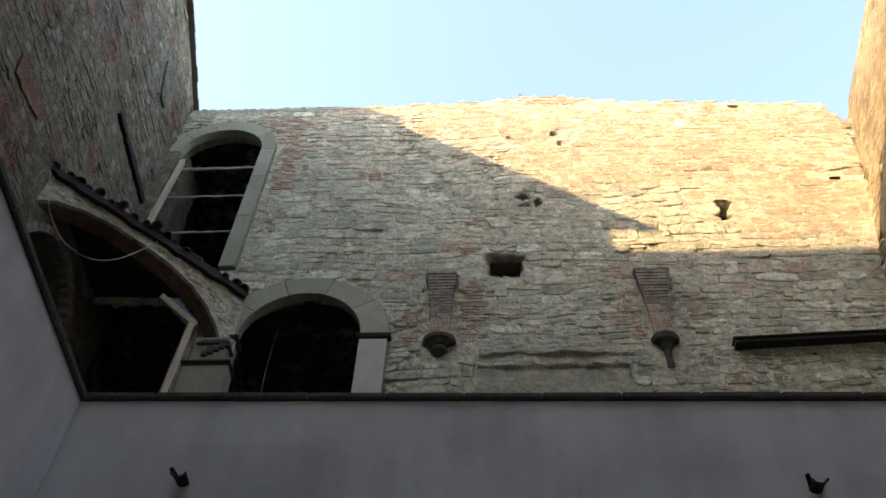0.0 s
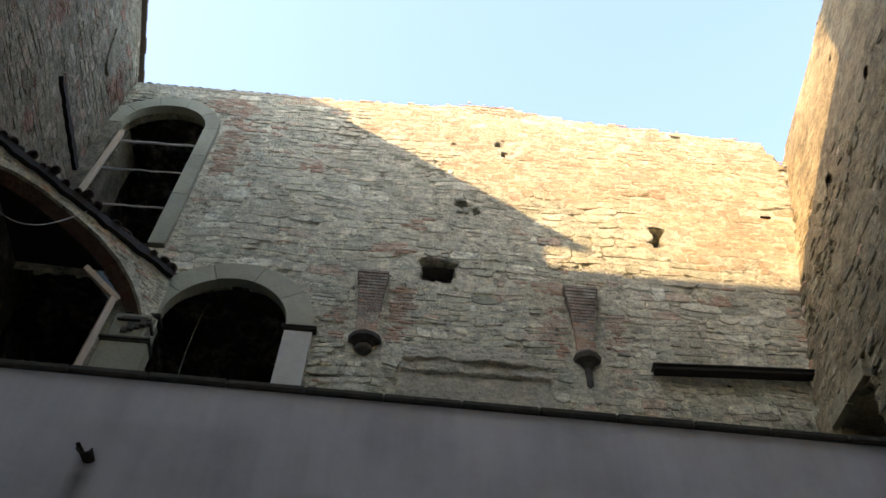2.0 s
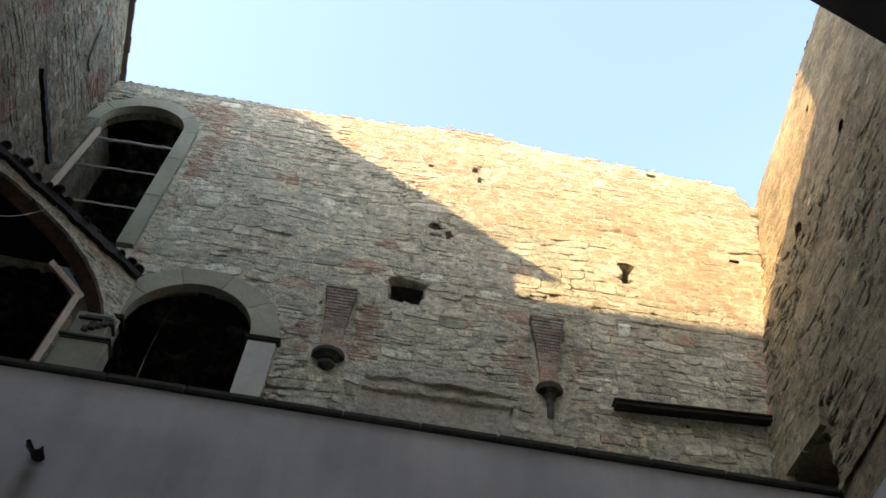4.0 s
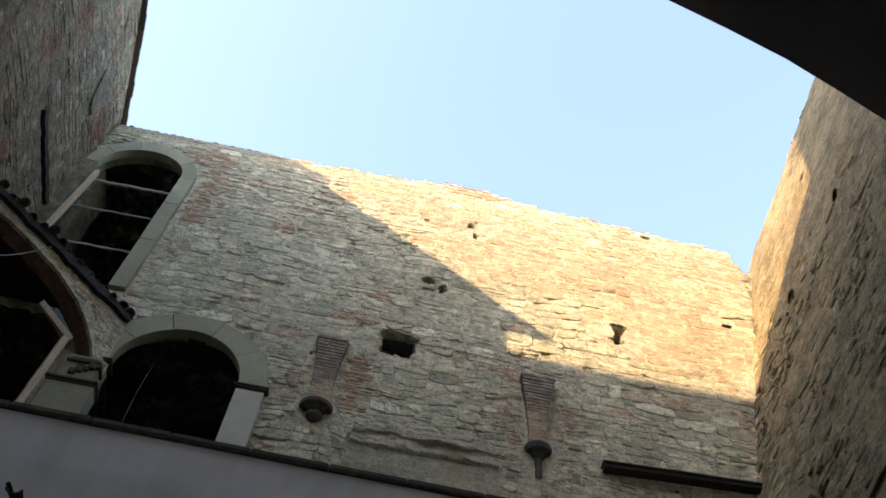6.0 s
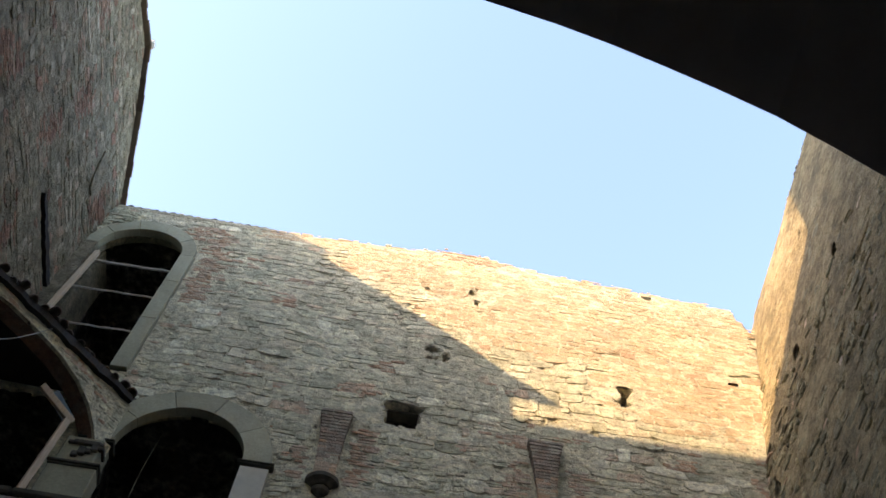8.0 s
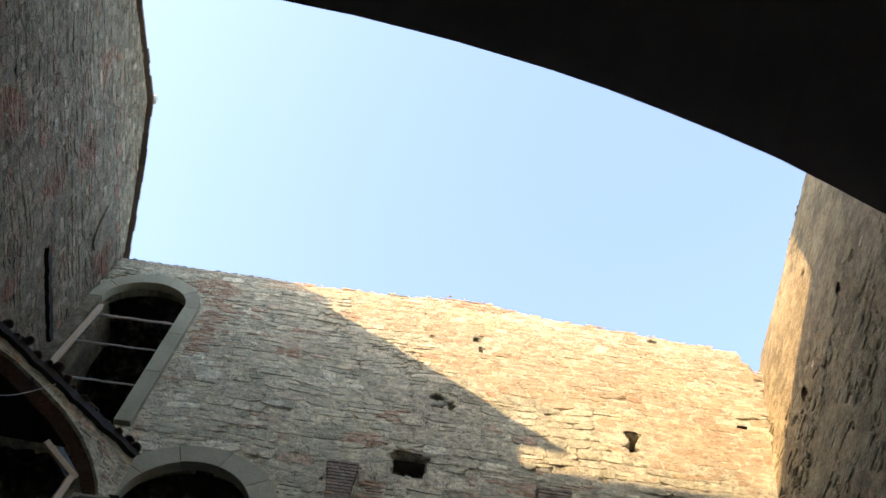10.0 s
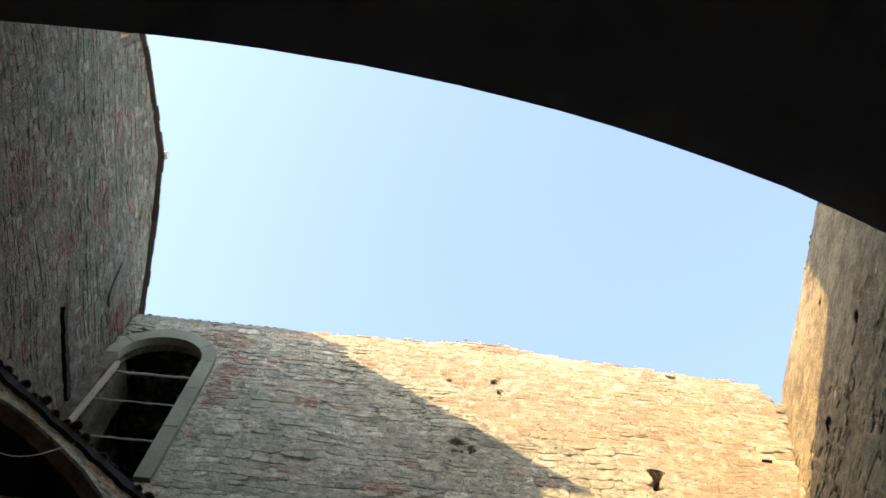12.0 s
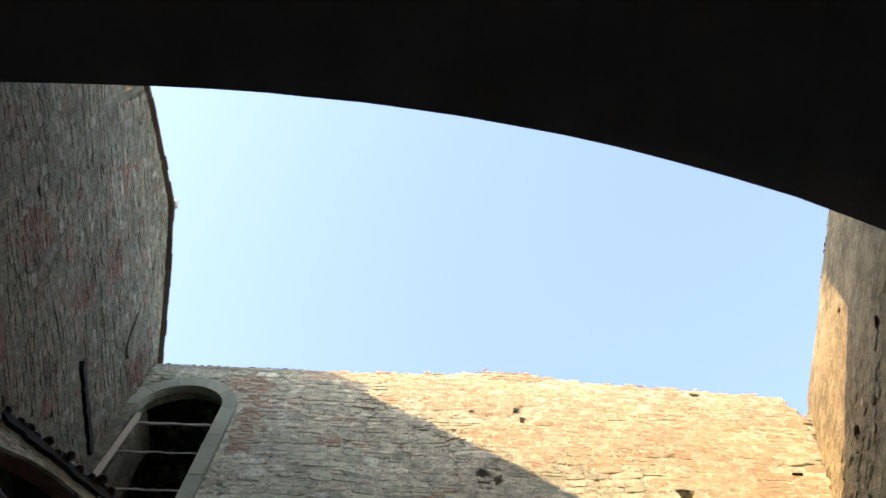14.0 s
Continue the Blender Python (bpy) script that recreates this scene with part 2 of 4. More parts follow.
LEFT = Face((-6.87, 0, 0), (0, 1, 0), (0, 0, 1), (1, 0, 0))
RIGHT = Face((3.57, 0, 0), (0, -1, 0), (0.2, 0, 1), (-1, 0, 0.2))     # battered


def arch(cx, half, v0, spring, rise, n=24):
    """An opening's outline: jambs and a round head."""
    head = [(cx + half * math.cos(math.pi * k / n), spring + rise * math.sin(math.pi * k / n)) for k in range(n + 1)]
    return [(cx - half, v0), (cx + half, v0), *head]


def rough(loop, amount, rng, step=0.12):
    """An outline broken up into short uneven pieces."""
    out = []
    for (u0, v0), (u1, v1) in zip(loop, loop[1:] + loop[:1]):
        n = max(1, int(math.hypot(u1 - u0, v1 - v0) / step))
        out += [(u0 + (u1 - u0) * k / n + rng.uniform(-amount, amount), v0 + (v1 - v0) * k / n + rng.uniform(-amount, amount)) for k in range(n)]
    return out


BOUNDS = {}


def inside(loop, u, v):
    if id(loop) not in BOUNDS:
        us, vs = [p[0] for p in loop], [p[1] for p in loop]
        BOUNDS[id(loop)] = (min(us), max(us), min(vs), max(vs), loop)
    u0, u1, v0, v1, _ = BOUNDS[id(loop)]
    if not (u0 <= u <= u1 and v0 <= v <= v1):
        return False
    hit = False
    for (u0, v0), (u1, v1) in zip(loop, loop[1:] + loop[:1]):
        if (v0 > v) != (v1 > v) and u < (u1 - u0) * (v - v0) / (v1 - v0) + u0:
            hit = not hit
    return hit


def line(points, u):
    """The height of a broken line at u."""
    return float(np.interp(u, [p[0] for p in points], [p[1] for p in points]))


RING = [(-1, -0.6), (-0.8, -1), (0.78, -1), (1, -0.65), (1, 0.6), (0.8, 1), (-0.78, 1), (-1, 0.65)]


def piece(rng, slack=0.16):
    """A rough block's outline and front, in a box of -1 to 1 and a depth of 1."""
    ring = [(a + rng.uniform(-slack, slack), b + rng.uniform(-slack, slack)) for a, b in RING]
    verts = [(a, b, -0.3) for a, b in ring] + [(a * 0.94 + rng.uniform(-0.04, 0.04), b * 0.9, 0.75 + rng.uniform(-0.25, 0.25)) for a, b in ring]
    verts.append((rng.uniform(-0.3, 0.3), rng.uniform(-0.3, 0.3), 1.0))
    faces = [(k, (k + 1) % 8, 8 + (k + 1) % 8, 8 + k) for k in range(8)] + [(8 + k, 8 + (k + 1) % 8, 16) for k in range(8)]
    return verts, faces


def courses(rng, u0, u1, v0, v1, keep, sort, low=0.1, high=0.22, short=0.13, long=0.38, bare=0.12, relief=1.6):
    """Lays rubble: rows of (u, v, width, height, depth, tilt, kind). bare: the share lost under mortar, with chips left."""
    out, v = [], v0
    while v < v1:
        h, u = rng.uniform(low, high), u0 - rng.uniform(0, long)
        while u < u1:
            w = rng.uniform(short, long) * (1.3 if rng.random() < 0.1 else 1)
            cu, cv = u + w / 2, v + h / 2 + 0.22 * noise.noise((u * 0.5, v * 0.35, 3.1)) + 0.05 * noise.noise((u * 2.1, v * 1.5, 9.4)) + rng.uniform(-0.025, 0.025)
            kind = sort(cu, cv)
            if kind.startswith("brick"):
                n = max(1, round(h / 0.075))
                for r in range(n):
                    b = u + rng.uniform(-0.06, 0.06)
                    while b < u + w - 0.06:
                        bw = rng.choice((0.14, 0.26, 0.28))
                        if rng.random() > 0.08:
                            out.append((b + bw / 2, cv - h / 2 + (r + 0.5) * h / n, bw - 0.012, h / n - 0.014, rng.choice((0.002, 0.004, 0.007)), rng.uniform(-0.02, 0.02), kind))
                        b += bw
            elif noise.noise((cu * 0.8, cv * 0.8, 5.5)) * 0.5 + rng.random() < bare:
                for _ in range(rng.randrange(4)):
                    out.append((cu + rng.uniform(-0.5, 0.5) * w, cv + rng.uniform(-0.5, 0.5) * h, rng.uniform(0.04, 0.12), rng.uniform(0.03, 0.06), rng.uniform(0.003, 0.01), rng.uniform(-0.4, 0.4), kind))
            elif rng.random() < 0.22:
                f = rng.uniform(0.35, 0.65)
                cut = rng.uniform(0.3, 0.7)
                out.append((cu, cv - h / 2 + h * f / 2, w - 0.03, h * f - 0.02, rng.choice((0.002, 0.004, 0.008)), rng.uniform(-0.08, 0.08), kind))
                out.append((u + w * cut / 2, cv + h / 2 - h * (1 - f) / 2, w * cut - 0.025, h * (1 - f) - 0.02, rng.choice((0.002, 0.004, 0.008)), rng.uniform(-0.15, 0.15), kind))
                out.append((u + w * (1 + cut) / 2, cv + h / 2 - h * (1 - f) / 2, w * (1 - cut) - 0.025, h * (1 - f) - 0.02, rng.choice((0.002, 0.004, 0.008)), rng.uniform(-0.15, 0.15), kind))
            else:
                out.append((cu, cv, w - rng.uniform(0.015, 0.04), h - rng.uniform(0.012, 0.035), rng.choice((0.002, 0.003, 0.004, 0.005, 0.009, 0.014)), rng.uniform(-0.11, 0.11), kind))
            u += w
        v += h
    out = [(*p[:4], p[4] * relief * (0.6 if "ochre" in p[6] else 1.0), *p[5:]) for p in out]
    return [p for p in out if all(keep(p[0] + a * p[2] / 2, p[1] + b * p[3] / 2) for a in (-1, 0, 1) for b in (-1, 1))]


SHAPES = []


def lay(face, rows, mats, wall, rng, near, front=0.0):
    """The pieces of a wall: those in the stretch near as single parts, the others joined by kind."""
    if not SHAPES:
        for k in range(18):
            data = bpy.data.meshes.new("stone")
            v, f = piece(rng)
            data.from_pydata(v, [], f)
            SHAPES.append((v, f))
    joined = {kind: ([], []) for kind in mats}
    singles = 0
    basis = Matrix((face.u, face.v.normalized(), face.n)).transposed()
    cache = {}
    for u, v, w, h, d, tilt, kind in rows:
        k = rng.randrange(len(SHAPES))
        c, s = math.cos(tilt), math.sin(tilt)
        if near(u, v) and singles < 300:
            singles += 1
            if (k, kind) not in cache:
                data = bpy.data.meshes.new("brick" if kind.startswith("brick") else "stone")
                data.from_pydata(SHAPES[k][0], [], SHAPES[k][1])
                data.materials.append(mats[kind])
                cache[k, kind] = data
            ob = new("brick" if kind.startswith("brick") else "stone", cache[k, kind])
            turn = basis @ Matrix(((c, -s, 0), (s, c, 0), (0, 0, 1))) @ Matrix.Diagonal((w / 2, h / 2, d))
            ob.matrix_world = Matrix.Translation(face.at(u, v, front)) @ turn.to_4x4()
            ob.parent = wall
            continue
        verts, faces = joined[kind]
        base = len(verts)
        for a, b, z in SHAPES[k][0]:
            a, b = a * w / 2, b * h / 2
            verts.append(face.at(u + a * c - b * s, v + a * s + b * c, front + z * d))
        faces.extend(tuple(i + base for i in f) for f in SHAPES[k][1])
    for kind, (verts, faces) in joined.items():
        if verts:
            data = bpy.data.meshes.new("rubble")
            data.from_pydata(verts, [], faces)
            data.materials.append(mats[kind])
            ob = new("brickwork" if kind.startswith("brick") else "rubble", data)
            ob.parent = wall
            tagged(ob, kind="stuff")


def fieldstones(rng, u0, u1, v0, v1, size, joint):
    """Roughly coursed rubble: uneven stones (centre, outline) between wavering beds. size gives a place's usual width and height."""
    def bed(u, v, seed):
        return v + 0.2 * noise.noise((u * 0.45, v * 0.35, 3.1)) + 0.07 * noise.noise((u * 1.3, v * 0.9, 9.4)) + 0.03 * noise.noise((u * 3.7, seed, 4.4))

    out, v, row = [], v0, 0
    while v < v1:
        h, u, row = size((u0 + u1) / 2, v)[1] * rng.uniform(0.65, 1.35), u0 - rng.uniform(0, 0.4), row + 1
        lean = 0.0
        while u < u1:
            w, tall = size(u, v)
            w = min(w, 2.6 * h) * rng.choice((0.45, 0.6, 0.8, 1.0, 1.2, 1.7))
            tip = rng.uniform(-0.18, 0.18) * h
            b0, b1, t0, t1 = bed(u, v, row), bed(u + w, v, row), bed(u + lean, v + h, row + 1), bed(u + w + tip, v + h, row + 1)
            blocks = [[(u, b0), (u + w, b1), (u + w + tip, t1), (u + lean, t0)]]
            luck = rng.random()
            if luck < 0.18 and h > 0.12:
                k, j = rng.uniform(0.35, 0.65), rng.uniform(0.35, 0.65)
                l, r = (u + lean * k, b0 + (t0 - b0) * k), (u + w + tip * j, b1 + (t1 - b1) * j)
                blocks = [[(u, b0), (u + w, b1), r, l], [l, r, (u + w + tip, t1), (u + lean, t0)]]
            elif luck < 0.26:
                grow = rng.uniform(0.2, 0.5) * h
                blocks = [[(u, b0 - grow * 0.5), (u + w, b1 - grow * 0.3), (u + w + tip, t1 + grow), (u + lean, t0 + grow * 0.7)]]
            elif luck < 0.42:
                drop = rng.uniform(0.15, 0.45) * h
                blocks = [[(u, b0), (u + w, b1), (u + w + tip * 0.7, t1 - drop * rng.random()), (u + lean * 0.7, t0 - drop)]]
            for loop in blocks:
                mu, mv = sum(p[0] for p in loop) / 4, sum(p[1] for p in loop) / 4
                gap, ring = joint * rng.choice((0.4, 0.7, 1.0, 1.8)), []
                for i, (x, y) in enumerate(loop):
                    cut = rng.choice((0.06, 0.1, 0.16, 0.28))
                    for a, b in (loop[i - 1], loop[(i + 1) % 4]):
                        p, q = x + (a - x) * cut, y + (b - y) * cut
                        p -= math.copysign(min(gap, abs(p - mu) * 0.6), p - mu) + rng.uniform(-0.008, 0.008)
                        q -= math.copysign(min(gap, abs(q - mv) * 0.6), q - mv) + rng.uniform(-0.006, 0.006)
                        ring.append((p, q))
                    a, b = loop[(i + 1) % 4]
                    p, q = (x + a) / 2, (y + b) / 2
                    p, q = p - math.copysign(min(gap, 0.02), p - mu) * (i % 2), q - math.copysign(min(gap, 0.02), q - mv) * (1 - i % 2)
                    ring.append((p + rng.uniform(-0.012, 0.012), q + rng.uniform(-0.01, 0.01)))
                if len(ring) % 2:
                    ring.pop()
                out.append((mu, mv, ring))
            u, lean = u + w, tip
        v += h
    return out


def lay_cells(face, cells, mats, wall, rng, near, depth):
    """Sets fieldstones (u, v, outline, kind) into a wall: those in the stretch near as single parts, the others joined by kind."""
    joined, singles = {kind: ([], []) for kind in mats}, 0
    basis = Matrix((face.u, face.v.normalized(), face.n)).transposed().to_4x4()
    for u, v, ring, kind in cells:
        n, d = len(ring), depth(u, v)
        su, sv = rng.uniform(-0.02, 0.02), rng.uniform(-0.025, 0.015)
        verts = [(a - u, b - v, -0.014) for a, b in ring]
        verts += [((a - u) * 0.965, (b - v) * 0.93, d * rng.uniform(0.6, 0.95) + (a - u) * su + (b - v) * sv) for a, b in ring]
        verts += [((a - u) * 0.6, (b - v) * 0.6, d + rng.uniform(-0.1, 0.15) * d + ((a - u) * su + (b - v) * sv) * 0.6) for a, b in ring[::2]]
        faces = [(k, (k + 1) % n, n + (k + 1) % n, n + k) for k in range(n)]
        m = n // 2
        for k in range(m):
            faces += [(n + 2 * k, n + 2 * k + 1, 2 * n + k), (n + 2 * k + 1, n + (2 * k + 2) % n, 2 * n + (k + 1) % m, 2 * n + k)]
        faces.append(tuple(2 * n + k for k in range(m)))
        if near(u, v) and singles < 300:
            singles += 1
            data = bpy.data.meshes.new("stone")
            data.from_pydata(verts, [], faces)
            data.materials.append(mats[kind])
            ob = new("stone", data)
            ob.matrix_world = Matrix.Translation(face.at(u, v)) @ basis
            ob.parent = wall
            continue
        all_verts, all_faces = joined[kind]
        base = len(all_verts)
        all_verts.extend(face.at(u + a, v + b, c) for a, b, c in verts)
        all_faces.extend(tuple(i + base for i in f) for f in faces)
    for kind, (verts, faces) in joined.items():
        if verts:
            data = bpy.data.meshes.new("rubble")
            data.from_pydata(verts, [], faces)
            data.materials.append(mats[kind])
            ob = new("rubble", data)
            ob.parent = wall
            tagged(ob, kind="stuff")


def spots(rows):
    """Whether a place lies in one of some uneven patches (u, v, half width, half height)."""
    def test(u, v):
        wob = 0.35 * noise.noise((u * 2.3, v * 2.3, 7.7))
        return any(((u - a) / w) ** 2 + ((v - b) / h) ** 2 < 1 + wob * 2 for a, b, w, h in rows)
    return test


rng = random.Random(5)

# ---- the back wall ----
BACK_TOP = [(-7.6, 20.96), (-3.3, 20.93), (-1.2, 21.05), (0.2, 21.12), (0.7, 21.3), (1.85, 21.22), (1.9, 21.05), (3.4, 20.9), (5.2, 20.72), (6.6, 20.62), (7.16, 20.6), (7.2, 20.15), (7.31, 20.1), (7.36, 19.75), (8.1, 19.6)]
DOOR_ARCH = arch(-3.17, 1.0, 9.0, 13.05, 1.08)
WINDOW = arch(-5.74, 0.86, 14.9, 19.06, 0.86)
SQUARE_HOLE = rough([(-0.11, 14.6), (0.43, 14.58), (0.51, 15.14), (0.23, 15.2), (0.02, 15.28), (-0.18, 15.17), (-0.12, 14.95)], 0.03, rng, 0.07)


HOLES_A = [rough(loop, 0.034, rng, 0.05) for loop in (
    [(0.42, 17.1), (0.55, 17.17), (0.7, 17.09), (0.66, 16.95), (0.44, 16.97)], [(0.4, 16.85), (0.54, 16.81), (0.69, 16.86), (0.64, 16.73), (0.46, 16.73)],
    [(0.75, 16.98), (0.87, 17.01), (0.88, 16.79), (0.78, 16.72)], [(0.41, 16.5), (0.49, 16.63), (0.57, 16.53), (0.48, 16.43)], [(0.62, 16.63), (0.73, 16.6), (0.73, 16.42), (0.63, 16.4)])]
HOLES_B = [rough([(4.08, 16.75), (4.26, 16.8), (4.4, 16.73), (4.33, 16.55), (4.29, 16.46), (4.29, 16.36), (4.37, 16.3), (4.26, 16.19), (4.14, 16.11), (4.12, 16.22), (4.02, 16.3), (4.13, 16.37), (4.16, 16.49), (4.13, 16.65)], 0.016, rng, 0.05)]
SLITS = [rough([(u - w, v - h), (u + w, v - h), (u + w, v + h), (u - w, v + h)], 0.02, rng, 0.06) for u, v, w, h in
         ((1.38, 19.08, 0.05, 0.09), (1.26, 19.5, 0.05, 0.09), (1.38, 19.7, 0.04, 0.05), (1.9, 18.32, 0.07, 0.03), (5.21, 20.47, 0.08, 0.05), (0.32, 19.35, 0.05, 0.06), (-0.15, 18.2, 0.04, 0.04))]
LOGGIA_DOOR = [(-7.2, 9.0), (-4.98, 9.0), (-4.98, 14.56), (-7.2, 14.56)]
BACK_HOLES = [arch(-3.17, 1.3, 9.0, 13.05, 1.36), arch(-5.74, 1.02, 14.9, 19.06, 1.1), SQUARE_HOLE, *HOLES_A, *HOLES_B, LOGGIA_DOOR, *SLITS]
top_edge = [(u, line(BACK_TOP, u) + rng.uniform(-0.05, 0.04)) for u in np.arange(8.1, -7.6, -0.08)]
wall_back = finish("wall_back", BACK.slab([(-7.6, 0), (8.1, 0), *[(float(u), v - 0.05) for u, v in top_edge]], BACK_HOLES, 0.365, -0.035), MORTAR)
tagged(wall_back, "tall ruined rubble stone wall with bricked patches", "wall", kind="structure")

# ---- the left wall: the gable side of a house ----
LEFT_TOP = [(3.8, 21.8), (4.47, 22.1), (5.88, 22.58), (6.82, 22.83), (7.86, 22.4), (8.93, 21.88), (10.0, 21.25), (10.9, 20.8)]
LOGGIA_SIDE = arch(8.75, 1.1, 9.0, 12.3, 1.4)
left_edge = [(float(u), line(LEFT_TOP, u) + rng.uniform(-0.02, 0.02)) for u in np.arange(10.8, 4.05, -0.2)]
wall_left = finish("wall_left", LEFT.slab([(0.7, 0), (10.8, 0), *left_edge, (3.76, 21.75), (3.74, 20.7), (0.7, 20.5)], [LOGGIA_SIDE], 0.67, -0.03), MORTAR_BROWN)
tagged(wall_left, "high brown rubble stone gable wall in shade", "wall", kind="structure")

# ---- the right wall, battered ----
RIGHT_TOP = [(-10.9, 20.2), (-10.2, 20.4), (-8, 20.95), (-6, 21.6), (-4, 22.2), (0, 23.0)]
SIDE_DOOR = [(-9.25, 8.0), (-7.75, 8.0), (-8.05, 10.75), (-8.35, 10.92), (-9.25, 11.1)]
R_HOLES = [rough([(u - w, v - h), (u + w, v - h), (u + w * 0.7, v + h), (u - w, v + h)], 0.03, rng, 0.07) for u, v, w, h in
           ((-6.17, 16.0, 0.07, 0.16), (-8.17, 15.92, 0.09, 0.2), (-9.62, 14.0, 0.08, 0.16), (-7.2, 18.9, 0.04, 0.08))]
right_edge = [(float(u), line(RIGHT_TOP, u) + rng.uniform(-0.04, 0.04)) for u in np.arange(-0.1, -10.85, -0.2)]
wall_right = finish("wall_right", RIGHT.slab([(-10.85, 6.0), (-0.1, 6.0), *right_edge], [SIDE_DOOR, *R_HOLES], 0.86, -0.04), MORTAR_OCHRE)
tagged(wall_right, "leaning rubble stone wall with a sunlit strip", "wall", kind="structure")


# ---- dark rooms behind the openings; their shade is painted into near-black walls ----
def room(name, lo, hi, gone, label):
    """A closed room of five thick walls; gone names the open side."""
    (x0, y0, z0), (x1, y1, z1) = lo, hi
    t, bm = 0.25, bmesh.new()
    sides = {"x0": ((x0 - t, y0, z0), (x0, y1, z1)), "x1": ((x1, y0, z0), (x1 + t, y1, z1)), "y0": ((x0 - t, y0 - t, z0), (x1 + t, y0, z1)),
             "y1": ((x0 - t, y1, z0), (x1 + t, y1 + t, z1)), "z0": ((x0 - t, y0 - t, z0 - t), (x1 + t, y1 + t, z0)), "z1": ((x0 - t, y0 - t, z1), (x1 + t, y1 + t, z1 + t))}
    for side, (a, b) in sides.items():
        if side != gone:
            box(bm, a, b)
    return tagged(finish(name, bm, SHADE_WALL), label, "room", kind="structure")


room("room_arch", (-4.7, 10.405, 9.0), (-1.5, 14.5, 14.4), "y0", "plastered room behind the round arch, painted shade-dark")
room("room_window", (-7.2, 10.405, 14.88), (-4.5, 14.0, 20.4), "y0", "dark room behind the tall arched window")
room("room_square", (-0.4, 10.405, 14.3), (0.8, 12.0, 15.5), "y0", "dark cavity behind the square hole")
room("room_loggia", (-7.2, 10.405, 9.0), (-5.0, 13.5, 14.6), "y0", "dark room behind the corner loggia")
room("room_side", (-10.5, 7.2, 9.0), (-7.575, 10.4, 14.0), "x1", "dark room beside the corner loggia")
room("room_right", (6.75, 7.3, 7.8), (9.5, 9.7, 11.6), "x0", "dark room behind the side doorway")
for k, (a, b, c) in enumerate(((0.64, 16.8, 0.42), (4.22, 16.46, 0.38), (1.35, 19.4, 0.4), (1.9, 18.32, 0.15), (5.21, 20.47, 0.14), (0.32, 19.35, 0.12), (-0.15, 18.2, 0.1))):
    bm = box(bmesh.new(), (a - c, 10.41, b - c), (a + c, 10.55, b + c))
    tagged(finish("wall_backing", bm, SHADE_WALL), "masonry closing a putlog hole, painted shade-dark", "wall", kind="structure")
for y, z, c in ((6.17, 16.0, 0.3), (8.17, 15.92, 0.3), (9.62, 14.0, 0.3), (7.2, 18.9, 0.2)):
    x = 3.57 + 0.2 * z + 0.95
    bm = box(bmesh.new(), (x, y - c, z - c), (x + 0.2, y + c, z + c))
    tagged(finish("wall_backing", bm, SHADE_WALL), "masonry closing a putlog hole, painted shade-dark", "wall", kind="structure")

# ---- the plastered court below: parapet walls with a coping ----
ZP = 10.015
SKEW = Matrix(((1, 0, 0, 0), (0.016, 1, 0, 0), (0, 0, 1, 0), (0, 0, 0, 1)))     # the back parapet runs a little askew


def plastered(name, lo, hi, label, skew=None):
    return tagged(finish(name, box(bmesh.new(), lo, hi, skew), PLASTER), label, "wall", kind="structure")


plastered("wall_parapet_back", (-5.45, 8.3, 0), (6.2, 8.6, ZP - 0.11), "white plastered wall with faint damp stains", SKEW)
plastered("wall_parapet_left", (-5.43, 0.7, 0), (-5.13, 8.2, ZP - 0.11), "white plastered side wall in shade")
plastered("wall_court_right", (4.9, 0.7, 0), (5.2, 8.3, 8.2), "white plastered side wall of the court")
bm = bmesh.new()
for k in range(12):
    box(bm, (-5.16 + 0.95 * k + 0.002, 8.235, ZP - 0.107), (-5.16 + 0.95 * (k + 1) - 0.002, 8.68, ZP + rng.uniform(-0.008, 0.012)), SKEW, 0.025)
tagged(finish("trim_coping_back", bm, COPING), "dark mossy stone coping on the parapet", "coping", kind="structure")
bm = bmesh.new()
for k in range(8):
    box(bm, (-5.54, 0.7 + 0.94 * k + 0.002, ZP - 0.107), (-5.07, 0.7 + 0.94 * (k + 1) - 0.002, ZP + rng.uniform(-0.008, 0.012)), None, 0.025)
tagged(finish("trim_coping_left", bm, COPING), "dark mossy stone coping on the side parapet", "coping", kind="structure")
bm = box(bmesh.new(), (-6.86, 8.6, 8.8), (5.6, 9.99, 9.05))
box(bm, (-6.86, 0.7, 8.8), (-5.46, 8.6, 9.05))
tagged(finish("floor_gallery", bm, GROUND), "stone gallery floor behind the parapet", "floor", kind="structure")
tagged(finish("ground", box(bmesh.new(), (-600, -600, -0.3), (600, 600, 0)), GROUND), "unseen pale paving bouncing light up the court walls", "ground", kind="structure")

# ---- the house behind the camera, with the vaulted passage ----
HOUSE = Face((0, 0.6, 0), (1, 0, 0), (0, 0, 1), (0, 1, 0))
PASSAGE = [(-1.2 + 2.28 * math.cos(math.pi * k / 40) * (1 + rng.uniform(-0.003, 0.003)), 2.5 + 2.28 * math.sin(math.pi * k / 40) * (1 + rng.uniform(-0.003, 0.003) - (0.006 if k == 20 else 0))) for k in range(41)]
PASSAGE = [(-3.48, 0.0), (1.08, 0.0), *PASSAGE]
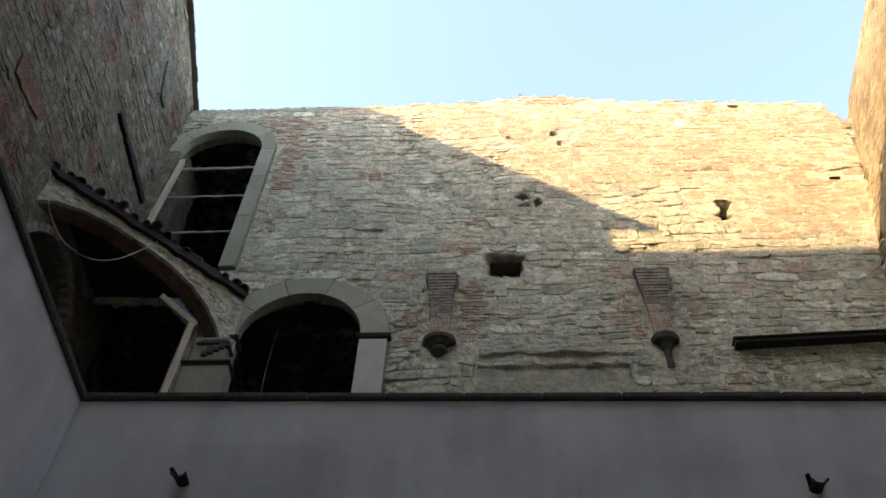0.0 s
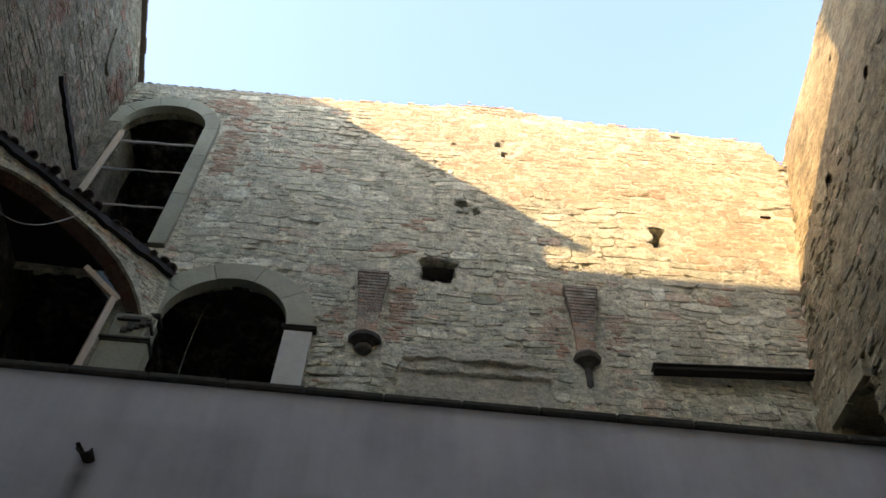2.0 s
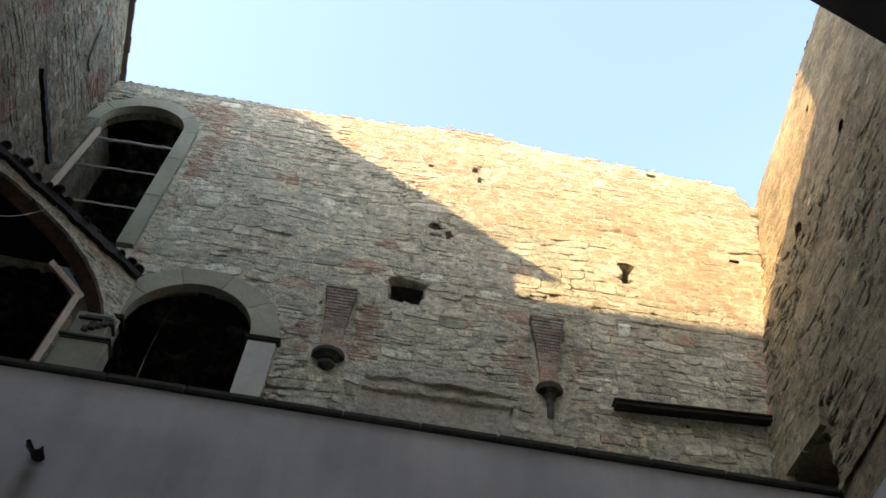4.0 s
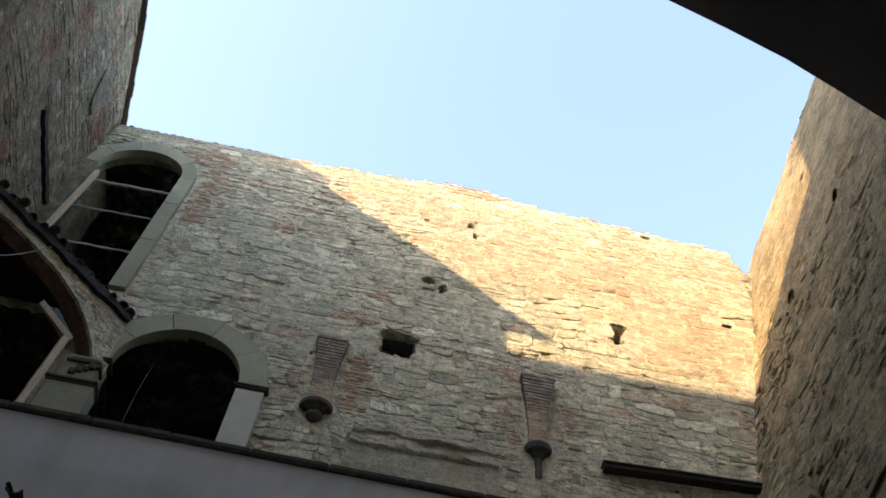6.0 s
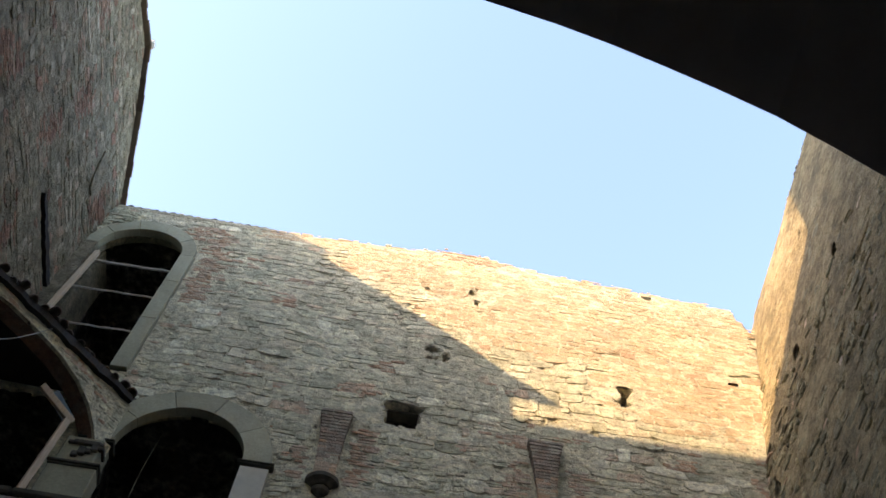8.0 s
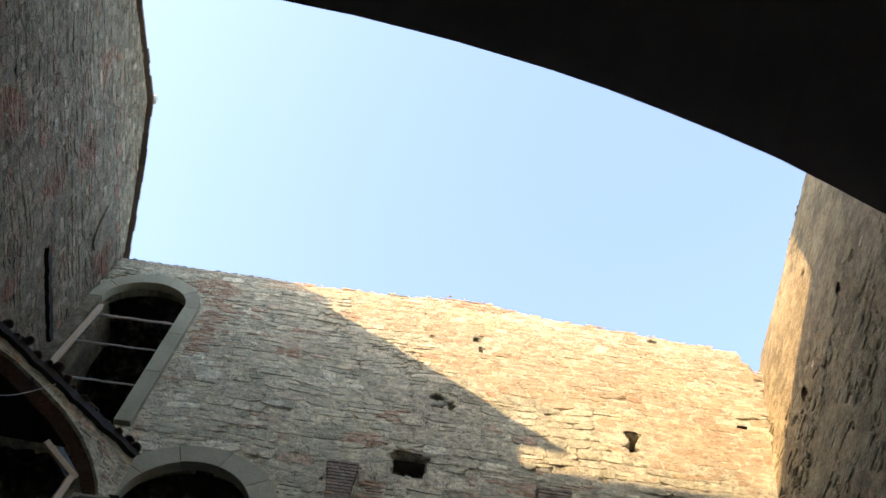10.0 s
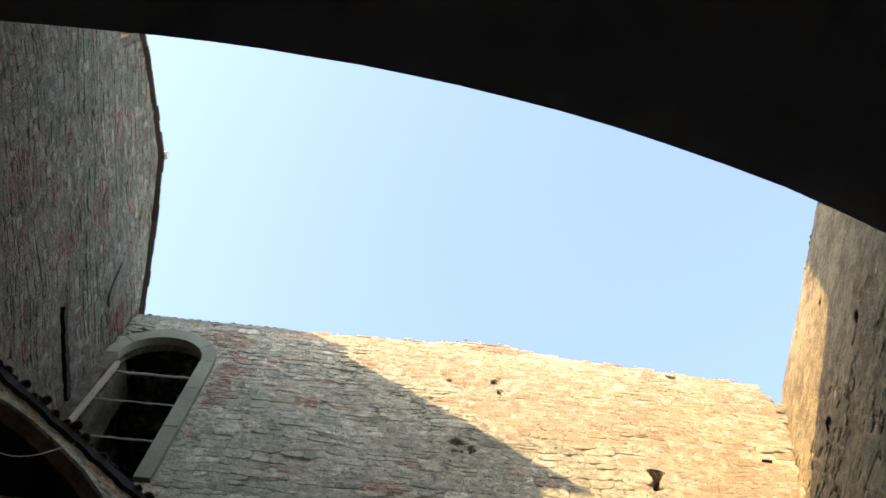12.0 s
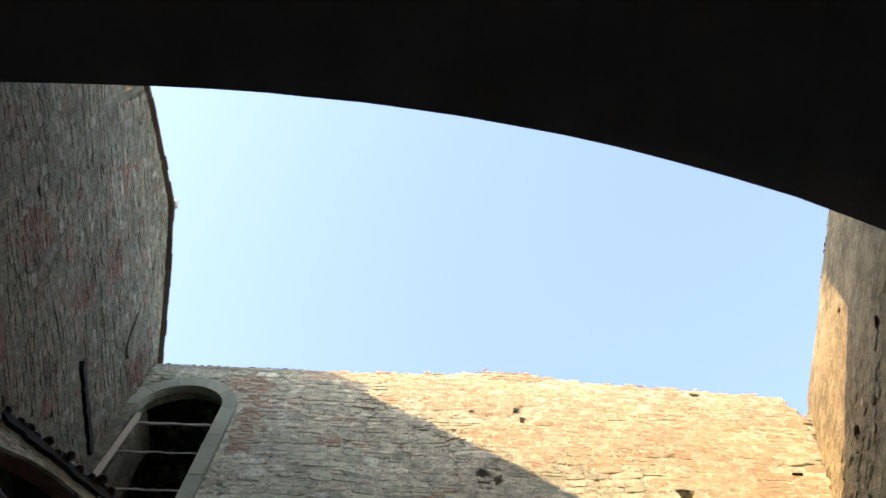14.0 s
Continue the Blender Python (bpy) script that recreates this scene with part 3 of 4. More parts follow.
house = finish("wall_front", HOUSE.slab([(-15, 0), (9, 0), (9, 24.2), (3.4, 25.8), (-1.79, 28.3), (-1.79, 23.66), (-5.8, 23.62), (-7.2, 23.27), (-10.0, 23.3), (-15, 23.5)], [[(-3.75, 0.0), (1.35, 0.0), *[(-1.2 + 2.56 * math.cos(math.pi * k / 30), 2.5 + 2.42 * math.sin(math.pi * k / 30)) for k in range(31)]]], 0.6), HOUSE_PLASTER)
tagged(house, "house wall over a vaulted passage, its unseen plaster bouncing light", "wall", kind="structure")
bm = bmesh.new()
inner = [[bm.verts.new((u, y, v)) for u, v in PASSAGE] for y in (0.6, -6.0)]
outer = [[bm.verts.new((-1.2 + (u + 1.2) * 1.12, y, v * 1.06 if v > 0 else v)) for u, v in PASSAGE] for y in (0.6, -6.0)]
n = len(PASSAGE)
for k in range(1, n):
    j = (k + 1) % n
    bm.faces.new((inner[0][k], inner[0][j], inner[1][j], inner[1][k]))
    bm.faces.new((outer[0][k], outer[0][j], outer[1][j], outer[1][k]))
    bm.faces.new((inner[0][k], inner[0][j], outer[0][j], outer[0][k]))
    bm.faces.new((inner[1][k], inner[1][j], outer[1][j], outer[1][k]))
box(bm, (-4.0, -6.3, 0), (1.6, -6.01, 5.2))
tagged(finish("ceiling_passage", bm, SHADE_PLASTER), "vault of the passage, its shade painted in dark", "vault", kind="structure")
bm = box(bmesh.new(), (-15, -7, 22.9), (-1.79, 0.0, 23.15))
box(bm, (-1.79, -7, 23.9), (9, 0.0, 24.1))
box(bm, (-15, -7.3, 0), (9, -7.01, 22.9))
tagged(finish("roof_house", bm, TILE), "plain roof and far walls of the house behind", "roof", kind="structure")
bm = box(bmesh.new(), (-16, 4.3, 0), (-15.7, 10.8, 20))
tagged(finish("wall_gable_far", bm, MORTAR_BROWN), "far wall of the gable house", "wall", kind="structure")


# ---- dressed stone round the doorway and the window ----
def block(face, loop, depth, front, material, parent, name, label=""):
    """One dressed stone with a worn edge, from its outline on a wall's face."""
    bm = bmesh.new()
    c = (sum(p[0] for p in loop) / len(loop), sum(p[1] for p in loop) / len(loop))
    rings = []
    for shrink, d in ((0.0, front - depth), (0.0, front - 0.008), (0.007, front)):
        ring = []
        for u, v in loop:
            far = max(math.hypot(u - c[0], v - c[1]), 1e-6)
            k = 1 - shrink / far
            ring.append(bm.verts.new(face.at(c[0] + (u - c[0]) * k, c[1] + (v - c[1]) * k, d)))
        rings.append(ring)
    n = len(loop)
    for r0, r1 in zip(rings, rings[1:]):
        for k in range(n):
            bm.faces.new((r0[k], r0[(k + 1) % n], r1[(k + 1) % n], r1[k]))
    bm.faces.new(rings[0])
    bm.faces.new(rings[-1])
    return part(name, bm, material, parent, label)


def surround(name, label, cx, half, v0, spring, rise, wide, crown, cuts, jambs, jamb, left=DRESSED):
    frame_thing = tagged(new(name), label, "stone surround")
    n = cuts
    for k in range(n):
        a, b = math.pi * k / n, math.pi * (k + 1) / n
        ts = [a + 0.0015 + (b - a - 0.003) * s / 5 for s in range(6)]
        loop = [(cx + half * math.cos(t), spring + rise * math.sin(t)) for t in ts] + [(cx + (half + wide) * math.cos(t), spring + (rise + crown) * math.sin(t)) for t in reversed(ts)]
        block(BACK, loop, 0.18, 0.07 + rng.uniform(-0.006, 0.006), DRESSED, frame_thing, "voussoir")
    for side in (-1, 1):
        v = v0
        for h in jambs:
            u0, u1 = cx + side * half, cx + side * (half + wide)
            block(BACK, [(min(u0, u1), v + 0.002), (max(u0, u1), v + 0.002), (max(u0, u1), v + h - 0.002), (min(u0, u1), v + h - 0.002)], 0.24, 0.07 + rng.uniform(-0.005, 0.005), jamb if side > 0 else left, frame_thing, "jamb_stone")
            v += h
    return frame_thing


arch_frame = surround("doorway_surround", "grey sandstone round arch surround of the dark doorway", -3.17, 1.0, 9.07, 13.05, 1.08, 0.44, 0.42, 5, (1.3, 1.3, 1.28), PALE_JAMB)
for side in (-1, 1):
    bm = bmesh.new()
    u = -3.17 + side * 1.22
    for d, h, z in ((0.1, 0.03, 12.99), (0.12, 0.03, 13.02)):
        box(bm, (u - 0.26 - d / 6, 10 - d, z), (u + 0.26 + d / 6, 10.2, z + h), None, 0.008)
    part("impost", bm, COPING, arch_frame, "dark moulded impost slab")
window_frame = surround("window_surround", "grey sandstone arched surround of the tall window", -5.74, 0.86, 14.95, 19.06, 0.86, 0.29, 0.38, 5, (1.6, 1.4, 1.1), DRESSED, MORTAR_BROWN)

window = thing("window_grille", "open arched window with three pale rods and a post", "window", (-5.74, 10.2, 15.0))
for z, r, m in ((18.6, 0.035, GALV), (17.53, 0.022, GALV), (16.28, 0.022, GALV)):
    pts = [(-6.62 + 1.74 * k / 8, 10.12, z + 0.012 * math.sin(k * 2.1)) for k in range(9)]
    under(window, finish("crossbar", tube(bmesh.new(), pts, r), m))
# ---- the corner loggia: a diagonal arch with a tiled top ----
DIAG = Face((-6.87, 7.6, 0), (0.7523, 0.6587, 0), (0, 0, 1), (0.6587, -0.7523, 0))
SOFFIT = [(-0.3, 12.9), (-0.17, 13.32), (0.0, 13.58), (0.22, 13.76), (0.66, 13.91), (1.14, 13.96), (1.67, 13.91), (2.2, 13.82), (2.65, 13.63), (2.98, 13.38), (3.23, 13.08), (3.36, 12.85), (3.44, 12.5)]
corner_arch = finish("wall_corner_arch", DIAG.slab([*SOFFIT, (3.62, 12.5), (3.6, 14.1), (-0.25, 14.36)], [], 0.07), MORTAR)
tagged(corner_arch, "worn plastered arch across the corner of the gallery", "arch", kind="structure")
tagged(finish("ceiling_corner_arch", DIAG.slab([*[(u, v + 0.012) for u, v in SOFFIT], (3.6, 12.5), (3.58, 14.0), (-0.23, 14.2)], [], 0.3, -0.074), BRICK_DARK), "dark brick underside of the corner arch", "arch", kind="structure")
bm = bmesh.new()
low = [bm.verts.new(p) for p in ((-6.87, 7.62, 14.16), (-4.15, 9.98, 14.05), (-6.87, 9.98, 14.2))]
high = [bm.verts.new(v.co + Vector((0, 0, 0.14))) for v in low]
bm.faces.new(low)
bm.faces.new(high)
for k in range(3):
    bm.faces.new((low[k], low[(k + 1) % 3], high[(k + 1) % 3], high[k]))
roof_corner = tagged(finish("roof_corner", bm, WOOD_DARK), "small dark tiled roof over the corner gallery", "roof", kind="structure")


def tile_mesh(radius=0.1, length=0.42, taper=0.82):
    """A barrel roof tile, lying along y with its hollow side down."""
    bm, n = bmesh.new(), 8
    grid = []
    for y, s in ((0.0, 1.0), (length * 0.5, 0.93), (length, taper)):
        grid.append([[bm.verts.new((math.cos(math.pi * k / n) * r * s, y, math.sin(math.pi * k / n) * r * s)) for k in range(n + 1)] for r in (radius, radius - 0.018)])
    for g0, g1 in zip(grid, grid[1:]):
        for k in range(n):
            bm.faces.new((g0[0][k], g0[0][k + 1], g1[0][k + 1], g1[0][k]))
            bm.faces.new((g0[1][k], g0[1][k + 1], g1[1][k + 1], g1[1][k]))
        for k in (0, n):
            bm.faces.new((g0[0][k], g0[1][k], g1[1][k], g1[0][k]))
    for g in (grid[0], grid[-1]):
        for k in range(n):
            bm.faces.new((g[0][k], g[0][k + 1], g[1][k + 1], g[1][k]))
    data = bpy.data.meshes.new("roof_tile")
    bmesh.ops.recalc_face_normals(bm, faces=bm.faces)
    bm.to_mesh(data)
    bm.free()
    data.materials.append(TILE)
    return data


TILE_MESH = tile_mesh()
GREY_TILE_MESH = TILE_MESH.copy()
GREY_TILE_MESH.materials[0] = TILE_GREY


def lay_tile(at, turn, parent, size=1.0, data=None):
    ob = new("roof_tile", data or TILE_MESH)
    ob.matrix_world = Matrix.Translation(at) @ turn @ Matrix.Diagonal((size, 1, size, 1))
    ob.parent = parent
    return ob


for k in range(19):
    u = -0.05 + k * 0.195 + rng.uniform(-0.04, 0.04)
    top = 14.36 - 0.072 * (u + 0.25)
    turn = Matrix.Rotation(radians(41.2) + rng.uniform(-0.25, 0.25), 4, "Z") @ Matrix.Rotation(radians(14) + rng.uniform(-0.12, 0.12), 4, "X")
    out = rng.choice((0.02, 0.06, 0.1, 0.12, 0.2))
    lay_tile(DIAG.at(u, top + rng.uniform(-0.04, 0.03), out + 0.04), turn, roof_corner, rng.uniform(0.6, 0.95))
    if k % 4 == 1:
        lay_tile(DIAG.at(u + 0.1, top + 0.07 + rng.uniform(-0.02, 0.03), 0.03), turn, roof_corner, 0.9)
bm = DIAG.slab(rough([(-0.2, 14.23), (3.5, 13.96), (3.5, 14.1), (-0.2, 14.37)], 0.03, rng, 0.13), [], 0.3, 0.1)
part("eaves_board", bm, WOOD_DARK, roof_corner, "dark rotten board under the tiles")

# the side opening's brick rim, inside the loggia
rim = tagged(new("side_arch_rim"), "sooty brick rim of the side opening", "arch rim")
for k in range(22):
    a, b = math.pi * k / 22 + 0.008, math.pi * (k + 1) / 22 - 0.008
    loop = [(8.75 + 1.1 * math.cos(a), 12.3 + 1.4 * math.sin(a)), (8.75 + 1.1 * math.cos(b), 12.3 + 1.4 * math.sin(b)), (8.75 + 1.24 * math.cos(b), 12.3 + 1.55 * math.sin(b)), (8.75 + 1.24 * math.cos(a), 12.3 + 1.55 * math.sin(a))]
    block(LEFT, loop, 0.2, 0.03, BRICK_GREY, rim, "brick")

# the pier beside the doorway
pier = tagged(new("corner_pier"), "grey plastered pier with a broken cornice", "pier")
part("shaft", box(bmesh.new(), (-4.72, 9.62, 9.05), (-4.02, 9.93, 12.08), None, 0.015), DRESSED, pier)
bm = bmesh.new()
for d, z, h in ((0.02, 12.05, 0.04), (0.05, 12.09, 0.04), (0.025, 12.13, 0.03)):
    box(bm, (-4.72 - d * 0.4, 9.62 - d, z), (-4.02 + d * 0.6, 9.93, z + h), None, 0.008)
part("cornice", bm, COPING, pier, "dark moulded cornice")
part("capital", box(bmesh.new(), (-4.69, 9.66, 12.16), (-4.14, 9.93, 12.74), None, 0.02), DRESSED, pier)
bm = bmesh.new()
box(bm, (-4.62, 9.61, 12.55), (-4.1, 9.93, 12.6), None, 0.01)
box(bm, (-4.56, 9.63, 12.6), (-4.16, 9.93, 12.66), None, 0.015)
for k in range(5):
    box(bm, (-4.5 + 0.08 * k, 9.62 - 0.02 * (k % 2), 12.28 + 0.05 * k), (-4.4 + 0.08 * k, 9.7, 12.4 + 0.04 * k + 0.05 * (k % 2)), None, 0.015)
part("broken_moulding", bm, SHADE_STONE, pier, "broken dark mouldings of the capital")
# the timber door frame in the loggia
door_frame = tagged(new("timber_door_frame"), "pale new timber frame standing in the dark loggia", "door frame")


def plank(a, b, wide, thick, side):
    """A squared timber from a to b; side: the way of its width."""
    a, b, side = Vector(a), Vector(b), Vector(side).normalized()
    along = (b - a).normalized()
    deep = along.cross(side).normalized()
    side = deep.cross(along).normalized()
    bm = bmesh.new()
    m = Matrix((side, deep, along)).transposed().to_4x4()
    box(bm, (-wide / 2, -thick / 2, 0), (wide / 2, thick / 2, (b - a).length), None, 0.008)
    bmesh.ops.transform(bm, matrix=Matrix.Translation(a) @ m, verts=bm.verts)
    return bm


under(window, finish("post", plank((-6.62, 10.0, 14.7), (-6.49, 10.0, 18.74), 0.1, 0.1, (1, 0, 0)), WOOD_PALE))
part("post", plank((-4.79, 9.42, 9.06), (-4.74, 9.465, 12.82), 0.1, 0.08, (0.75, 0.66, 0)), WOOD_PALE, door_frame)
part("lintel", plank((-4.68, 9.51, 12.84), (-5.19, 9.07, 13.04), 0.1, 0.09, (0.3, -0.2, 1)), WOOD_PALE, door_frame)
sheet = tagged(finish("plastic_sheet", plank((-4.76, 9.6, 12.95), (-5.1, 9.3, 13.2), 0.2, 0.02, (0.2, -0.2, 1)), SHEET), "crumpled blue-grey sheet stuck above the timber lintel", "sheet")

# cables
sag = [(-0.1, 14.06), (0.08, 13.49), (0.34, 13.05), (0.67, 12.78), (1.03, 12.77), (1.33, 13.0), (1.58, 13.4), (1.85, 13.98)]
cable_points = []
for k in range(len(sag) - 1):
    q = [Vector(sag[min(max(k + j, 0), len(sag) - 1)]) for j in (-1, 0, 1, 2)]
    for t in (0, 0.2, 0.4, 0.6, 0.8):
        w = 0.5 * (2 * q[1] + (q[2] - q[0]) * t + (2 * q[0] - 5 * q[1] + 4 * q[2] - q[3]) * t * t + (3 * q[1] - q[0] - 3 * q[2] + q[3]) * t ** 3)
        cable_points.append(DIAG.at(w.x, w.y, 0.2))
cable = tagged(finish("hanging_cable", tube(bmesh.new(), cable_points, 0.0065), CABLE), "white cable sagging in front of the corner arch", "cable")
loop_points = [DIAG.at(u, v, 0.2) for u, v in ((-0.12, 14.05), (-0.19, 14.0), (-0.21, 13.9), (-0.2, 13.71), (-0.15, 13.48))]
tagged(finish("hanging_cable", tube(bmesh.new(), loop_points, 0.0055), CABLE), "short loose end of the white cable on the arch", "cable")
cable_points = [Vector((-3.72 - 0.05 * math.sin(k / 9 * 2.5), 10.6, 14.2 - 0.2 * k)) for k in range(14)]
tagged(finish("doorway_cable", tube(bmesh.new(), cable_points, 0.005), DRESSED), "thin cable hanging inside the dark doorway", "cable")


# ---- remains of the vault: brick springers on corbels ----
def springer(name, label, top, bottom, z0, z1, bowl, boss):
    (a0, a1), (b0, b1) = top, bottom
    ob = tagged(new(name), label, "vault springer", group="vault springers on the back wall")
    n = int((z1 - z0) / 0.068)
    for k in range(n):
        s = (k + 0.5) / n
        l, r, z = b0 + (a0 - b0) * s ** 2.2, b1 + (a1 - b1) * s ** 2.2, z0 + (z1 - z0) * k / n
        d = 0.02 + 0.15 * s ** 2
        cut = l + (r - l) * (0.5 + (0.14 if k % 2 else -0.14) + rng.uniform(-0.05, 0.05))
        for p, q in ((l, cut), (cut, r)):
            j = rng.uniform(-0.012, 0.012)
            m = BRICK_GREY if s > 0.4 + rng.uniform(-0.2, 0.2) else BRICK
            bm = box(bmesh.new(), (p + 0.004 + j * 0.5, 10 - d + rng.uniform(-0.003, 0.003), z + 0.0015), (q - 0.004 + j * 0.5, 10.03, z + 0.065))
            part("brick", bm, m, ob)
    core = bmesh.new()
    cs = [core.verts.new(p) for p in ((b0 + 0.01, 9.996, z0), (b1 - 0.01, 9.996, z0), (b1 - 0.01, 9.9, z1 - 0.01), (b0 + 0.01, 9.9, z1 - 0.01), (b0 + 0.01, 10.03, z0), (b1 - 0.01, 10.03, z0), (b1 - 0.01, 10.03, z1 - 0.01), (b0 + 0.01, 10.03, z1 - 0.01))]
    for f in ((0, 1, 2, 3), (4, 5, 6, 7), (0, 1, 5, 4), (2, 3, 7, 6), (1, 2, 6, 5), (3, 0, 4, 7)):
        core.faces.new([cs[k] for k in f])
    part("mortar_core", core, MORTAR_GREY, ob)
    # the shade under the mouldings is painted in as dark stone
    for name, profile, material, label in (("corbel", bowl, SHADE_STONE, "moulded stone corbel, painted shade-dark"), ("boss", boss, SHADE_STONE, "worn stone boss under the corbel, painted shade-dark")):
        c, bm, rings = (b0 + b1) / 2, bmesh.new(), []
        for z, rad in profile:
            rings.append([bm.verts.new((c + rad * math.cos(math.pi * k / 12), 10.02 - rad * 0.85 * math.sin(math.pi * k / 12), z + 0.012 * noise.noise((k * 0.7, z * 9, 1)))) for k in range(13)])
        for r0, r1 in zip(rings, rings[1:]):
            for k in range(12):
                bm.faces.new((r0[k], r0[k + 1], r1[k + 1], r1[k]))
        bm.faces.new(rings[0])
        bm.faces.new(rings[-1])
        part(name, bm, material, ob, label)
    return ob


springer("vault_springer", "broken brick vault springer on a round dark corbel", (-1.18, -0.65), (-1.08, -0.73), 12.98, 14.55, [(12.98, 0.24), (12.95, 0.265), (12.88, 0.255), (12.84, 0.19), (12.8, 0.14)], [(12.8, 0.1), (12.77, 0.14), (12.7, 0.13), (12.64, 0.08), (12.6, 0.02)])
springer("vault_springer", "broken brick vault springer on a pointed dark corbel", (2.3, 2.9), (2.45, 2.76), 12.96, 14.57, [(12.96, 0.2), (12.9, 0.225), (12.82, 0.2), (12.76, 0.11), (12.68, 0.07)], [(12.68, 0.065), (12.5, 0.05), (12.3, 0.055), (12.22, 0.02)])

# ---- the old cornice, the timber ledge and small irons ----
cornice = tagged(new("cornice_remnant"), "worn remnant of a moulded plaster cornice on the wall", "cornice")


def step_up(v, at, soft=0.02):
    return min(max((v - at) / soft, 0.0), 1.0)


def moulding(u, v):
    """How far the old cornice stands out: a straight lower moulding and a broken upper one."""
    a, b = 12.27 + 0.012 * noise.noise((u * 4, 1, 0)), 12.53 + 0.09 * noise.noise((u * 1.9, 5, 0)) + 0.03 * noise.noise((u * 7, 8, 0))
    lumps = 0.03 * noise.noise((u * 3, v * 5, 2)) + 0.022 * noise.noise((u * 8, v * 11, 5))
    low = (0.04 + 0.025 * noise.noise((u * 5, 2, 7))) * step_up(v, a) * (1 - 0.7 * step_up(v, a + 0.07, 0.14))
    high = (0.05 + 0.05 * noise.noise((u * 1.3, 3, 3))) * step_up(v, b) * (1 - 0.9 * step_up(v, b + 0.05, 0.3))
    return 0.03 + max(0.0, low) + max(0.0, high) + lumps


def skin(face, u0, u1, v0, v1, keep, height, step, material, wall, name):
    """A rough coat of mortar that half buries the stones of a wall."""
    nu, nv = int((u1 - u0) / step) + 1, int((v1 - v0) / step) + 1
    index, verts, faces = {}, [], []
    for i in range(nu):
        for j in range(nv):
            u, v = u0 + i * step, v0 + j * step
            if keep(u, v):
                index[i, j] = len(verts)
                verts.append(face.at(u + step * 0.3 * noise.noise((u * 9, v * 9, 1)), v + step * 0.3 * noise.noise((u * 9, v * 9, 6)), height(u, v)))
    for (i, j), a in index.items():
        b, c, d = index.get((i + 1, j)), index.get((i + 1, j + 1)), index.get((i, j + 1))
        if None not in (b, c, d):
            faces.append((a, b, c, d))
    data = bpy.data.meshes.new(name)
    data.from_pydata(verts, [], faces)
    data.materials.append(material)
    ob = new(name, data)
    ob.parent = wall
    return ob


cornice_free = lambda u, v: -0.3 + 0.08 * noise.noise((v * 5, 0, 0)) < u < 1.97 + 0.15 * noise.noise((v * 4, 2, 0)) and 12.24 < v < 12.92 + 0.22 * noise.noise((u * 1.6, 9, 0)) - 0.25 * max(0, u - 1.3)
skin(BACK, -0.4, 2.15, 12.22, 12.441, cornice_free, moulding, 0.02, MORTAR_GREY, cornice, "lower_moulding")
skin(BACK, -0.4, 2.15, 12.44, 13.2, cornice_free, moulding, 0.02, MORTAR_GREY, cornice, "upper_moulding")
panel = BACK.slab(rough([(-0.33, 11.3), (2.1, 11.3), (1.95, 12.3), (-0.3, 12.3)], 0.03, rng, 0.15), [], 0.06, 0.025)
tagged(finish("trim_plaster_patch", panel, MORTAR_GREY), "patch of old lime plaster under the cornice", "plaster", kind="structure")

ledge = tagged(new("timber_ledge"), "dark weathered timber ledge fixed to the stone wall", "ledge")
part("beam", plank((3.6, 9.89, 12.63), (6.3, 9.89, 12.79), 0.16, 0.07, (0, 1, 0)), WOOD_DARK, ledge)
part("board", plank((3.57, 9.875, 12.69), (6.32, 9.875, 12.84), 0.2, 0.025, (0, 1, 0)), COPING, ledge, "thin grey board on top")
hook = tagged(finish("iron_hook", box(bmesh.new(), (6.4, 9.95, 17.42), (6.6, 10.02, 17.45), None, 0.008), RUST), "short rusty iron bar sticking out of the wall", "iron bar")

for x, z in ((-3.53, 8.59), (3.4, 8.53)):
    spout = thing("drain_spout", "short rusty drain spout in the white plastered wall", "drain spout", (x, 8.3, z), group="drain spouts in the parapet wall")
    bm, rows_, y0 = bmesh.new(), [], 8.3 + 0.016 * x
    for d, r, drop in ((-0.03, 0.07, 0.0), (0.1, 0.075, 0.01), (0.2, 0.085, 0.03), (0.23, 0.095, 0.035)):
        rows_.append([bm.verts.new((x + q * math.cos(a), y0 - d, z + 0.04 - drop + q * math.sin(a) * 0.8)) for q, way in ((r, 1), (r - 0.022, -1)) for a in [math.pi + math.pi * k / 8 for k in range(9)][::way]])
    for r0, r1 in zip(rows_, rows_[1:]):
        for k in range(18):
            bm.faces.new((r0[k], r0[(k + 1) % 18], r1[(k + 1) % 18], r1[k]))
    bm.faces.new(rows_[0])
    bm.faces.new(rows_[-1])
    under(spout, finish("trough", bm, RUST))
    under(spout, finish("bracket", plank((x - 0.03, y0 + 0.02, z + 0.04), (x - 0.11, y0 - 0.2, z + 0.09), 0.05, 0.03, (1, 0, 0)), RUST))

# a deep ledge slot and an old roof scar on the left wall
scar = LEFT.slab(rough([(8.05, 17.14), (9.0, 17.06), (9.98, 17.03), (9.98, 17.17), (9.0, 17.22), (8.05, 17.2)], 0.03, rng, 0.1), [], 0.12, 0.05)
tagged(finish("timber_wall_plate", scar, WOOD_DARK), "dark timber plate set into the brown stone wall", "wall plate")
bm = LEFT.slab(rough([(5.7, 14.05), (6.6, 14.2), (6.75, 14.45), (6.1, 14.6), (5.6, 14.4)], 0.05, rng, 0.15), [], 0.06, 0.04)
tagged(finish("roof_scar", bm, BRICK_DARK), "dark broken brick stub of an old roof", "brick stub")
bm = LEFT.slab(rough([(8.75, 19.4), (9.1, 19.4), (9.1, 20.6), (8.4, 20.2)], 0.04, rng, 0.15), [], 0.04, 0.025)
